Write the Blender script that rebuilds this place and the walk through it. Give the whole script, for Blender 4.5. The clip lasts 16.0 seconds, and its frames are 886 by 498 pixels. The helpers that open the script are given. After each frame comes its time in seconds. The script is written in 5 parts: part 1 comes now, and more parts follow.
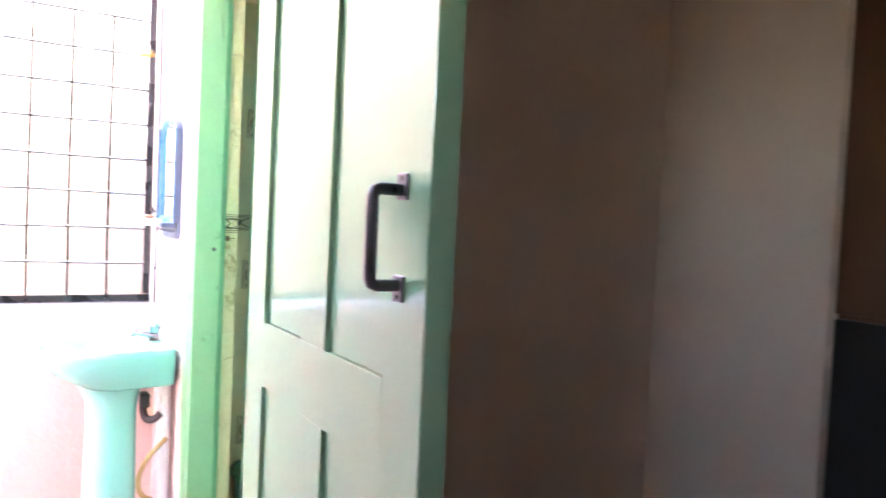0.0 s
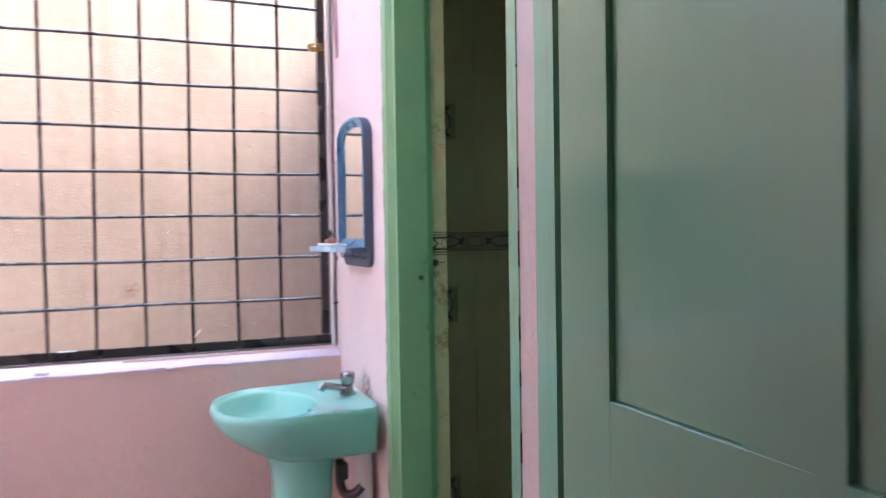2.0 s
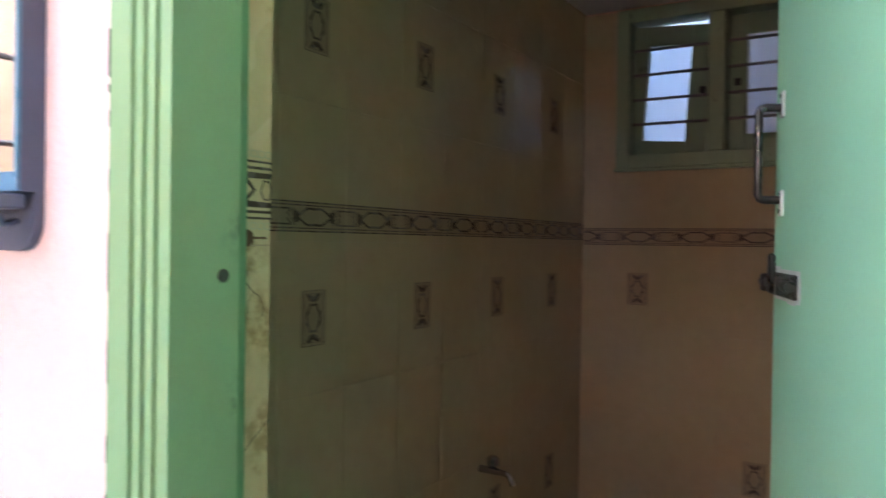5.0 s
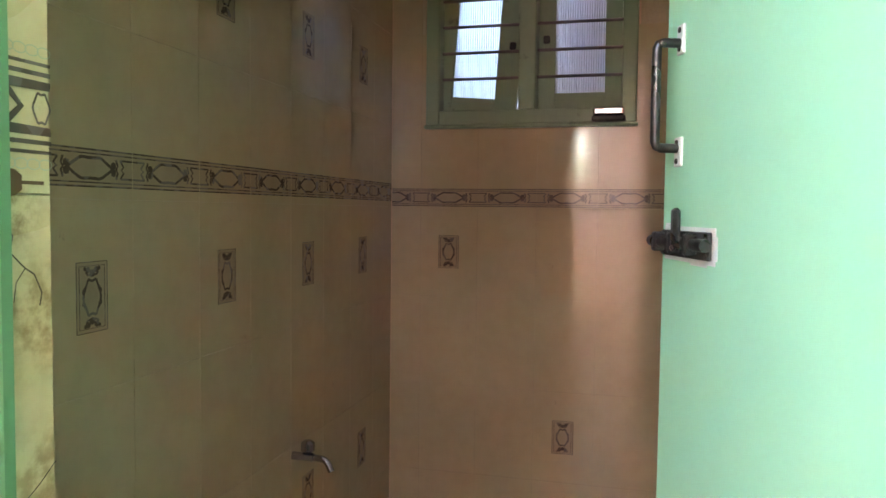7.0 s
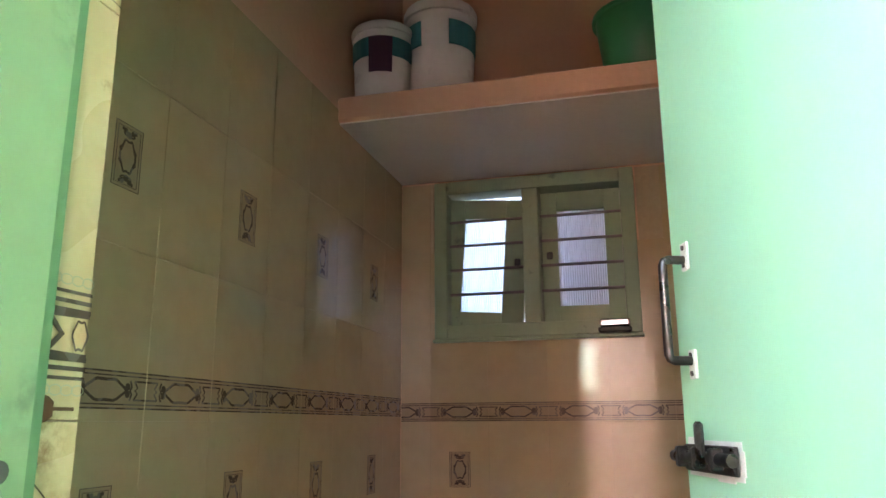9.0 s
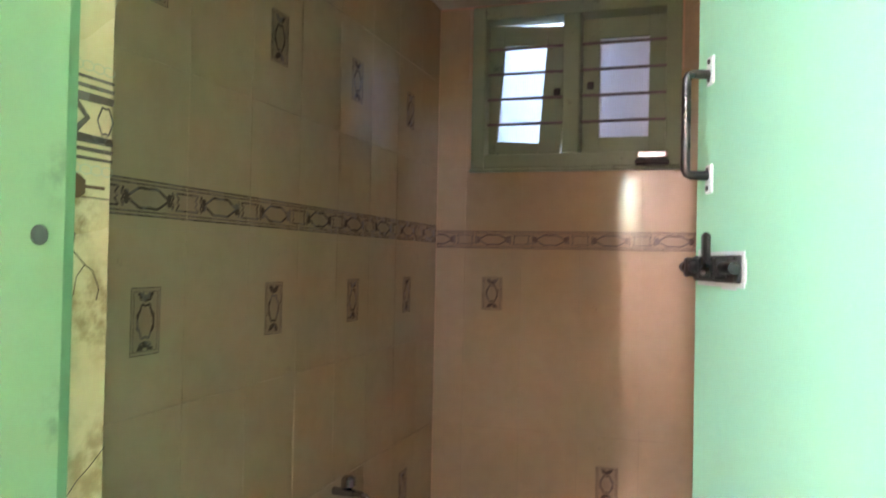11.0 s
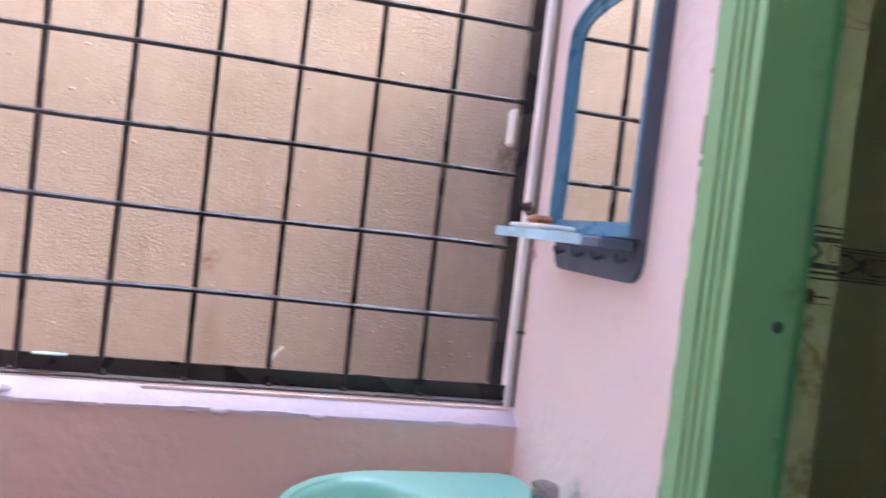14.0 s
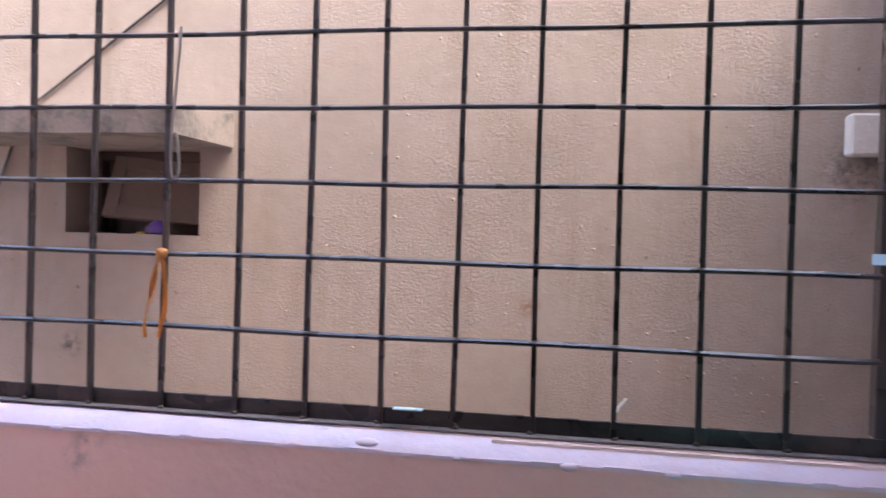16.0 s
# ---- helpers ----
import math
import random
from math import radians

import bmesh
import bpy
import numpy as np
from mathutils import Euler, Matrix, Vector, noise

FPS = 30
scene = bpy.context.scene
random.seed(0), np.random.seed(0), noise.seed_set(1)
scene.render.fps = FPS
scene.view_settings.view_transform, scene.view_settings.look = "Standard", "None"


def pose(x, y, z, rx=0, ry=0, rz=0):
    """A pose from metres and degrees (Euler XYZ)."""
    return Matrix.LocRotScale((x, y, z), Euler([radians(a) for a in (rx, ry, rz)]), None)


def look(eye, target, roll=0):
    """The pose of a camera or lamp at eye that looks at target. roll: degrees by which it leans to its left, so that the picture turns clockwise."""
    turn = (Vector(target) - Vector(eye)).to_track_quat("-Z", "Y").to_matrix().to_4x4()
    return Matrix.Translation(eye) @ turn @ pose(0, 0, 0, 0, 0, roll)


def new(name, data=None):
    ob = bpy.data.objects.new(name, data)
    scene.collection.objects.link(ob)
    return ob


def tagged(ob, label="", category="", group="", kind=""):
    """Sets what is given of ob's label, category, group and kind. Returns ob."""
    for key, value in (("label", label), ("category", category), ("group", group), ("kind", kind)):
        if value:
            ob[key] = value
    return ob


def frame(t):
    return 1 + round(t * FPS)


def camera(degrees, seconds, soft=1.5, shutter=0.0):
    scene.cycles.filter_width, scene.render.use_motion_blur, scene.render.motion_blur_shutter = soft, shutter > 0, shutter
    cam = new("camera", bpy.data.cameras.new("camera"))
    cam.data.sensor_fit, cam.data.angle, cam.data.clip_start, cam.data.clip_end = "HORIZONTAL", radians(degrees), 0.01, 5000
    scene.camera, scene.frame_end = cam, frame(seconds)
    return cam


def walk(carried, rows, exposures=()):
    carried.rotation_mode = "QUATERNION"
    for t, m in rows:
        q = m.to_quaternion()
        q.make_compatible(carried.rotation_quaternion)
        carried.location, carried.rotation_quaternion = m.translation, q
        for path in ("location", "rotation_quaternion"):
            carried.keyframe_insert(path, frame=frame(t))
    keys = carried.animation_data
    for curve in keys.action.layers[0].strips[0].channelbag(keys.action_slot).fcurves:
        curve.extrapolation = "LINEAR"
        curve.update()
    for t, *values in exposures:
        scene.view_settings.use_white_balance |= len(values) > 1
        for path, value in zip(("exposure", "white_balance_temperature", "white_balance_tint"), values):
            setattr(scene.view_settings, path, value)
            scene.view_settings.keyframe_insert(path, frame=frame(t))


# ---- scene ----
cam = camera(61.3, 16.0, shutter=0.5)
PATH = [
    (0, (0.02, 0.042, 1.259), (1.033, 1.765, 1.178), 2.7),
    (0.5, (0.027, 0.169, 1.258), (0.878, 1.976, 1.168), 0.9),
    (1, (0.038, 0.31, 1.259), (0.695, 2.197, 1.175), -0.2),
    (1.5, (-0.008, 0.462, 1.236), (0.524, 2.389, 1.166), -0.5),
    (2, (-0.032, 0.686, 1.243), (0.704, 2.545, 1.195), -0.9),
    (2.5, (0.027, 0.934, 1.224), (0.892, 2.737, 1.209), -1.5),
    (3, (0.069, 1.153, 1.232), (1.008, 2.918, 1.241), -0.9),
    (3.5, (0.026, 1.328, 1.211), (1.13, 2.995, 1.257), -0.5),
    (4, (0.011, 1.509, 1.198), (1.374, 2.971, 1.257), 0.5),
    (4.5, (0.06, 1.699, 1.176), (1.606, 2.968, 1.215), 0.9),
    (5, (0.108, 1.845, 1.165), (1.814, 2.888, 1.148), 0.8),
    (5.2, (0.12, 1.87, 1.163), (1.899, 2.783, 1.131), 0.9),
    (7.3, (0.254, 2.026, 1.148), (2.2, 2.484, 1.085), 0.6),
    (7.5, (0.25, 2.03, 1.145), (2.203, 2.46, 1.136), 0.3),
    (8, (0.244, 2.024, 1.155), (2.164, 2.491, 1.471), -0.5),
    (8.2, (0.242, 2.023, 1.158), (2.131, 2.505, 1.607), -0.7),
    (10.3, (0.229, 2.024, 1.135), (2.106, 2.595, 1.526), -0.1),
    (10.5, (0.23, 2.019, 1.127), (2.125, 2.6, 1.397), 0.2),
    (11, (0.226, 1.991, 1.123), (2.126, 2.615, 1.153), 1.2),
    (11.5, (0.188, 1.937, 1.144), (1.921, 2.937, 1.122), 1.9),
    (12, (0.15, 1.829, 1.157), (1.597, 3.208, 1.095), 3.5),
    (12.5, (0.108, 1.714, 1.175), (1.341, 3.287, 1.112), 4.9),
    (13, (0.074, 1.628, 1.186), (1.102, 3.343, 1.131), 6.1),
    (13.5, (0.061, 1.636, 1.199), (0.836, 3.479, 1.143), 6.8),
    (14, (0.076, 1.703, 1.194), (0.512, 3.654, 1.135), 6.7),
    (14.5, (0.074, 1.751, 1.197), (0.221, 3.744, 1.137), 5.3),
    (15, (0.05, 1.765, 1.201), (-0.04, 3.762, 1.145), 3.9),
    (15.5, (0.033, 1.76, 1.207), (-0.174, 3.749, 1.17), 2.9),
    (16, (0.01, 1.748, 1.21), (-0.322, 3.72, 1.183), 1.6),
]
EXPOSURES = [(0, 7.25, 6600, 10), (0.5, 6.35, 6500, 10), (1, 5.48, 6500, 10), (1.5, 5.03, 6500, 10), (2.2, 4.78, 6500, 10), (3.5, 4.73, 6700, 10), (4.5, 5.18, 7100, 10), (5, 5.53, 7500, 10), (7.5, 6.63, 8000, 10), (11, 6.78, 8100, 10), (11.5, 6.63, 7900, 10), (12, 6.18, 7600, 10), (12.5, 5.68, 7200, 10), (13.5, 4.93, 6700, 10), (14.5, 4.26, 6500, 10), (15.5, 4.08, 6400, 10), (16, 4.03, 6400, 10)]
walk(cam, [(t, look(eye, target, roll)) for t, eye, target, roll in PATH], EXPOSURES)

# ---- sky and sun ----
SUN_EL, SUN_AZ = 58.0, 120.0
world = bpy.data.worlds.new("sky")
scene.world = world
world.use_nodes = True
wn = world.node_tree
sky = wn.nodes.new("ShaderNodeTexSky")
sky.sky_type, sky.sun_disc = "NISHITA", False
sky.sun_elevation, sky.sun_rotation = radians(SUN_EL), radians(SUN_AZ)
sky.air_density, sky.dust_density = 1.0, 3.0
wn.links.new(sky.outputs[0], wn.nodes["Background"].inputs[0])
wn.nodes["Background"].inputs[1].default_value = 0.15
sun = new("sun", bpy.data.lights.new("sun", "SUN"))
sun.data.energy, sun.data.angle, sun.data.color = 0.56, radians(55), (1.0, 0.94, 0.86)
az, el = radians(SUN_AZ), radians(SUN_EL)
to_sun = Vector((math.sin(az) * math.cos(el), math.cos(az) * math.cos(el), math.sin(el)))
sun.matrix_world = look(to_sun * 20, (0, 0, 0))


# ---- materials ----
def nodes_of(name):
    m = bpy.data.materials.new(name)
    m.use_nodes = True
    return m, m.node_tree, m.node_tree.nodes["Principled BSDF"]


def put(tree, kind, **values):
    n = tree.nodes.new(kind)
    for k, v in values.items():
        n.inputs[k].default_value = v
    return n


def mix(tree, fac, a, b, blend="MIX"):
    n = tree.nodes.new("ShaderNodeMix")
    n.data_type, n.blend_type = "RGBA", blend
    for i, v in ((0, fac), (6, a), (7, b)):
        if hasattr(v, "is_output"):
            tree.links.new(v, n.inputs[i])
        else:
            n.inputs[i].default_value = v if i == 0 else (*v, 1)
    return n.outputs[2]


def ramp(tree, src, lo, hi):
    n = tree.nodes.new("ShaderNodeMapRange")
    tree.links.new(src, n.inputs[0])
    n.inputs[1].default_value, n.inputs[2].default_value = lo, hi
    n.interpolation_type = "SMOOTHSTEP"
    return n.outputs[0]


def place(tree, stretch=(1, 1, 1)):
    g = tree.nodes.new("ShaderNodeNewGeometry")
    m = tree.nodes.new("ShaderNodeMapping")
    m.inputs["Scale"].default_value = stretch
    tree.links.new(g.outputs["Position"], m.inputs["Vector"])
    return m.outputs[0]


def noise_of(tree, scale, detail=4.0, stretch=(1, 1, 1), rough=0.6):
    n = put(tree, "ShaderNodeTexNoise", Scale=scale, Detail=detail, Roughness=rough)
    tree.links.new(place(tree, stretch), n.inputs["Vector"])
    return n.outputs["Fac"]


def surface(name, colour, worn, rough=0.5, metal=0.0, big=3.0, fine=60.0, amount=0.5, bump=0.0, bump_scale=80.0,
            stain=None, stain_scale=9.0, stain_at=(0.62, 0.72), stretch=(1, 1, 1), coat=0.0, random_tint=0.0, bump_detail=3.0, bump2=0.0, bump2_scale=20.0,
            lumps=0.0, lump_scale=40.0, pits=None, spread=1.0, streak=None, smudges=(), uneven=0.0):
    """Two scales of colour change, stains with a shape of their own, and a fine relief."""
    m, t, p = nodes_of(name)
    a = ramp(t, noise_of(t, big, 1.5, stretch, 0.4), 0.25, 0.75)
    b = ramp(t, noise_of(t, fine, 3, stretch), 0.3, 0.75)
    k = t.nodes.new("ShaderNodeMath")
    k.operation = "MULTIPLY_ADD"
    t.links.new(a, k.inputs[0])
    k.inputs[1].default_value = amount
    kb = t.nodes.new("ShaderNodeMath")
    kb.operation = "MULTIPLY"
    t.links.new(b, kb.inputs[0])
    kb.inputs[1].default_value = amount * 0.5
    t.links.new(kb.outputs[0], k.inputs[2])
    col = mix(t, k.outputs[0], colour, worn)
    if stain:
        s = ramp(t, noise_of(t, stain_scale, 6, stretch, 0.7), *stain_at)
        col = mix(t, s, col, stain)
    if streak:
        k2 = t.nodes.new("ShaderNodeMath")
        k2.operation = "MULTIPLY"
        t.links.new(ramp(t, noise_of(t, 8, 4, (1, 1, 0.16), 0.65), 0.50, 0.72), k2.inputs[0])
        k2.inputs[1].default_value = 0.55
        col = mix(t, k2.outputs[0], col, streak)
    for at, size, tone in smudges:
        g = t.nodes.new("ShaderNodeNewGeometry")
        d = t.nodes.new("ShaderNodeVectorMath")
        d.operation = "DISTANCE"
        t.links.new(g.outputs["Position"], d.inputs[0])
        d.inputs[1].default_value = at
        near = ramp(t, d.outputs["Value"], size, size * 0.15)
        patchy = t.nodes.new("ShaderNodeMath")
        patchy.operation = "MULTIPLY"
        t.links.new(near, patchy.inputs[0])
        t.links.new(ramp(t, noise_of(t, 55, 4), 0.38, 0.66), patchy.inputs[1])
        col = mix(t, patchy.outputs[0], col, tone)
    if pits:
        col = mix(t, ramp(t, noise_of(t, 42, 3), 0.70, 0.76), col, pits)
    if random_tint:
        o = t.nodes.new("ShaderNodeObjectInfo")
        hsv = t.nodes.new("ShaderNodeHueSaturation")
        v = t.nodes.new("ShaderNodeMapRange")
        t.links.new(o.outputs["Random"], v.inputs[0])
        v.inputs[3].default_value, v.inputs[4].default_value = 1 - random_tint, 1 + random_tint
        t.links.new(v.outputs[0], hsv.inputs["Value"])
        t.links.new(col, hsv.inputs["Color"])
        col = hsv.outputs[0]
    t.links.new(col, p.inputs["Base Color"])
    r = t.nodes.new("ShaderNodeMapRange")
    t.links.new(a, r.inputs[0])
    r.inputs[3].default_value, r.inputs[4].default_value = max(0.03, rough - 0.08 * spread), min(1, rough + 0.1 * spread)
    t.links.new(r.outputs[0], p.inputs["Roughness"])
    p.inputs["Metallic"].default_value = metal
    p.inputs["Coat Weight"].default_value = coat
    if bump:
        h = noise_of(t, bump_scale, bump_detail, stretch)
        bn = put(t, "ShaderNodeBump", Strength=bump, Distance=0.004)
        t.links.new(h, bn.inputs["Height"])
        if uneven:
            u = t.nodes.new("ShaderNodeMapRange")
            t.links.new(ramp(t, noise_of(t, uneven, 4, (1, 1, 0.7)), 0.36, 0.62), u.inputs[0])
            u.inputs[3].default_value, u.inputs[4].default_value = bump * 0.22, min(1.0, bump * 1.35)
            t.links.new(u.outputs[0], bn.inputs["Strength"])
        if bump2:
            h2 = noise_of(t, bump2_scale, 2, stretch)
            b2 = put(t, "ShaderNodeBump", Strength=bump2, Distance=0.02)
            t.links.new(h2, b2.inputs["Height"])
            t.links.new(b2.outputs[0], bn.inputs["Normal"])
        last = bn
        if lumps:
            v = put(t, "ShaderNodeTexVoronoi", Scale=lump_scale)
            t.links.new(place(t, stretch), v.inputs["Vector"])
            dot = ramp(t, v.outputs["Distance"], 0.30, 0.05)
            some = ramp(t, noise_of(t, lump_scale * 0.45, 2), 0.46, 0.58)
            both = t.nodes.new("ShaderNodeMath")
            both.operation = "MULTIPLY"
            t.links.new(dot, both.inputs[0])
            t.links.new(some, both.inputs[1])
            b3 = put(t, "ShaderNodeBump", Strength=lumps, Distance=0.006)
            t.links.new(both.outputs[0], b3.inputs["Height"])
            t.links.new(bn.outputs[0], b3.inputs["Normal"])
            last = b3
        t.links.new(last.outputs[0], p.inputs["Normal"])
    return m


PINK = surface("pink_plaster_paint", (0.865, 0.68, 0.64), (0.815, 0.62, 0.58), 0.55, bump=0.35, bump_scale=70, bump2=0.25, bump2_scale=14,
               stain=(0.62, 0.40, 0.36), stain_scale=7, stain_at=(0.62, 0.85), amount=0.5,
               smudges=(((0.50, 2.612, 0.838), 0.055, (0.16, 0.15, 0.14)), ((0.50, 2.58, 0.828), 0.035, (0.22, 0.2, 0.19)), ((0.497, 2.896, 1.171), 0.012, (0.45, 0.36, 0.34))))
SALMON = surface("salmon_pink_plaster_paint", (0.85, 0.60, 0.535), (0.80, 0.545, 0.48), 0.55, bump=0.35, bump_scale=70, bump2=0.25, bump2_scale=14,
                 stain=(0.60, 0.36, 0.31), stain_scale=7, stain_at=(0.62, 0.85), amount=0.5,
                 smudges=(((-0.774, 2.880, 0.872), 0.045, (0.45, 0.33, 0.31)), ((-0.725, 2.880, 0.885), 0.025, (0.42, 0.31, 0.30)), ((-0.797, 2.880, 0.825), 0.035, (0.50, 0.37, 0.35))))
PINK_ROUGH = surface("rough_pink_plaster", (0.60, 0.425, 0.375), (0.54, 0.37, 0.325), 0.5, bump=0.55, bump_scale=120, bump2=0.15, bump2_scale=40,
                     stretch=(1, 1, 0.6), lumps=0.38, lump_scale=150)
LILAC = surface("pale_lilac_paint", (0.76, 0.68, 0.79), (0.72, 0.55, 0.61), 0.45, bump=0.4, bump_scale=50, stain=(0.45, 0.28, 0.26), stain_at=(0.66, 0.78), stain_scale=14)
TAN = surface("rough_tan_plaster", (0.375, 0.302, 0.258), (0.318, 0.252, 0.213), 0.9, big=1.6, fine=24, amount=0.75, bump=0.6, bump_scale=120, bump_detail=9, stretch=(0.88, 1, 1.12), uneven=3.2,
              bump2=0.07, bump2_scale=22, stain=(0.26, 0.20, 0.155), stain_scale=1.7, stain_at=(0.50, 0.85), lumps=0.12, lump_scale=75, pits=(0.17, 0.135, 0.11), streak=(0.27, 0.205, 0.16),
              smudges=(((0.70, 3.741, 1.40), 0.11, (0.16, 0.13, 0.11)), ((-0.094, 3.741, 1.040), 0.045, (0.22, 0.13, 0.09)), ((-1.43, 3.741, 0.87), 0.05, (0.12, 0.10, 0.09))))
CEMENT = surface("grey_cement", (0.42, 0.38, 0.35), (0.33, 0.29, 0.26), 0.85, bump=0.6, bump_scale=50, stain=(0.22, 0.2, 0.18), stain_scale=6)
WHITEWASH = surface("white_ceiling_paint", (0.78, 0.74, 0.68), (0.68, 0.63, 0.56), 0.7, bump=0.25, bump_scale=40)
PEACH = surface("peach_wall_paint", (0.66, 0.42, 0.28), (0.58, 0.36, 0.24), 0.6, bump=0.3, bump_scale=50, stain=(0.45, 0.27, 0.18), stain_at=(0.66, 0.85))
MINT = surface("mint_green_paint", (0.275, 0.49, 0.25), (0.24, 0.43, 0.215), 0.34, bump=0.2, bump_scale=35, stain=(0.17, 0.33, 0.16), stain_scale=11, stain_at=(0.62, 0.90), amount=0.5,
               smudges=(((0.590, 2.357, 1.02), 0.035, (0.17, 0.30, 0.16)), ((0.590, 2.357, 1.17), 0.03, (0.18, 0.31, 0.17)), ((0.560, 2.357, 0.86), 0.03, (0.19, 0.33, 0.17)), ((0.590, 2.357, 1.40), 0.03, (0.17, 0.30, 0.16))))
MINT_LEAF = surface("pale_mint_door_paint", (0.33, 0.70, 0.44), (0.31, 0.66, 0.41), 0.52, bump=0.05, bump_scale=60, big=1.2, stain=(0.24, 0.46, 0.32), stain_scale=34, stain_at=(0.73, 0.80), amount=0.4)
WORN_MINT = surface("worn_mint_paint", (0.195, 0.39, 0.235), (0.26, 0.39, 0.25), 0.32, bump=0.4, bump_scale=45, stain=(0.30, 0.24, 0.165), stain_scale=24, stain_at=(0.47, 0.80), stretch=(1, 1, 0.3), pits=(0.45, 0.52, 0.43))
SAGE = surface("sage_door_paint", (0.205, 0.335, 0.195), (0.18, 0.295, 0.168), 0.12, bump=0.05, bump_scale=16, stretch=(1, 1, 0.35), amount=0.35, big=1.2, spread=0.25, coat=0.2)
TILE = surface("cream_glazed_tile", (0.515, 0.405, 0.25), (0.435, 0.335, 0.20), 0.10, spread=0.25, big=3.0, fine=24, amount=0.6, bump=0.018, bump_scale=12,
               stain=(0.33, 0.25, 0.16), stain_scale=23, stain_at=(0.69, 0.74), random_tint=0.015)
TILE_OLD = surface("yellowed_cream_tile", (0.66, 0.55, 0.32), (0.58, 0.46, 0.24), 0.3, big=8, amount=0.7, bump=0.15, bump_scale=30,
                   stain=(0.36, 0.24, 0.10), stain_scale=13, stain_at=(0.62, 0.75),
                   smudges=(((0.636, 2.373, 1.085), 0.055, (0.30, 0.19, 0.07)), ((0.616, 2.373, 1.150), 0.032, (0.22, 0.12, 0.05)), ((0.640, 2.373, 0.98), 0.05, (0.36, 0.25, 0.11)), ((0.640, 2.373, 1.50), 0.05, (0.40, 0.29, 0.13))))
GROUT = surface("dull_grout", (0.52, 0.42, 0.28), (0.36, 0.28, 0.18), 0.9, bump=0.4)
BROWN_PRINT = surface("brown_tile_print", (0.085, 0.060, 0.045), (0.13, 0.095, 0.07), 0.25, big=40, amount=0.8)
PALE_PRINT = surface("pale_grey_tile_print", (0.40, 0.305, 0.20), (0.35, 0.265, 0.17), 0.06, big=20, amount=0.8)
GREEN_PRINT = surface("faint_green_tile_print", (0.42, 0.44, 0.28), (0.50, 0.48, 0.30), 0.3)
IRON = surface("dark_painted_iron", (0.026, 0.024, 0.026), (0.055, 0.045, 0.04), 0.3, metal=0.3, coat=0.15, big=14, bump=0.3, bump_scale=160, stain=(0.10, 0.06, 0.04), stain_scale=30, stain_at=(0.64, 0.74))
DUSTY_IRON = surface("dusty_painted_iron", (0.15, 0.125, 0.12), (0.09, 0.075, 0.072), 0.6, big=30, bump=0.4, bump_scale=160, stain=(0.30, 0.23, 0.22), stain_scale=24, stain_at=(0.55, 0.7))
CHROME = surface("worn_chrome", (0.40, 0.40, 0.41), (0.25, 0.24, 0.235), 0.14, metal=1.0, big=40, amount=0.6)
BRONZE = surface("dark_bronze", (0.075, 0.055, 0.06), (0.12, 0.09, 0.09), 0.35, metal=0.7, big=40)
STEEL = surface("tarnished_steel", (0.11, 0.10, 0.10), (0.05, 0.045, 0.04), 0.32, metal=0.9, big=45, amount=0.9)
BLACK = surface("black_tarnish", (0.02, 0.018, 0.016), (0.04, 0.035, 0.03), 0.5)
PRIMER = surface("white_unpainted_edge", (0.70, 0.74, 0.68), (0.55, 0.60, 0.54), 0.5, big=30)
CERAMIC = surface("aqua_glazed_ceramic", (0.32, 0.72, 0.60), (0.29, 0.67, 0.56), 0.10, big=3, amount=0.4, coat=0.4, stain=(0.24, 0.50, 0.42), stain_scale=10, stain_at=(0.70, 0.85))
BLUE = surface("blue_plastic", (0.10, 0.28, 0.42), (0.08, 0.23, 0.35), 0.30, big=20, amount=0.5, stain=(0.20, 0.40, 0.58), stain_scale=30, stain_at=(0.64, 0.78))
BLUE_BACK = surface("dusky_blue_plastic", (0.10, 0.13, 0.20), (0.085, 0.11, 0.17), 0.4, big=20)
PALE_BLUE = surface("pale_blue_clear_plastic", (0.42, 0.66, 0.78), (0.36, 0.58, 0.70), 0.22, big=20)
WHITE_PLASTIC = surface("white_plastic", (0.78, 0.77, 0.74), (0.70, 0.68, 0.64), 0.35, big=15)
SOAP = surface("red_brown_soap", (0.42, 0.17, 0.08), (0.34, 0.13, 0.06), 0.45, big=40)
PVC = surface("white_pvc_pipe", (0.80, 0.78, 0.76), (0.66, 0.62, 0.60), 0.35, big=9, stain=(0.42, 0.38, 0.36), stain_scale=16, stain_at=(0.66, 0.8))
HOSE = surface("yellow_brown_hose", (0.42, 0.30, 0.10), (0.34, 0.22, 0.07), 0.4)
BRASS = surface("brass_wire", (0.52, 0.34, 0.10), (0.36, 0.22, 0.06), 0.35, metal=0.8)
PINK_CORD = surface("faded_pink_cord", (0.52, 0.30, 0.32), (0.42, 0.25, 0.26), 0.7)
ORANGE = surface("faded_orange_cloth", (0.62, 0.27, 0.07), (0.50, 0.20, 0.05), 0.8, big=40)
WOOD = surface("grey_brown_shutter_wood", (0.11, 0.075, 0.055), (0.08, 0.055, 0.04), 0.7, bump=0.4, stretch=(1, 1, 6))
DARK_WOOD = surface("dark_red_brown_wood", (0.11, 0.045, 0.018), (0.065, 0.026, 0.012), 0.4, stretch=(6, 6, 1), bump=0.2)
NEAR_BLACK = surface("near_black_paint", (0.008, 0.006, 0.005), (0.014, 0.01, 0.008), 0.6)
PURPLE = surface("purple_plastic", (0.17, 0.07, 0.32), (0.13, 0.05, 0.26), 0.35)
YELLOW = surface("yellow_plastic", (0.55, 0.36, 0.06), (0.45, 0.3, 0.05), 0.4)
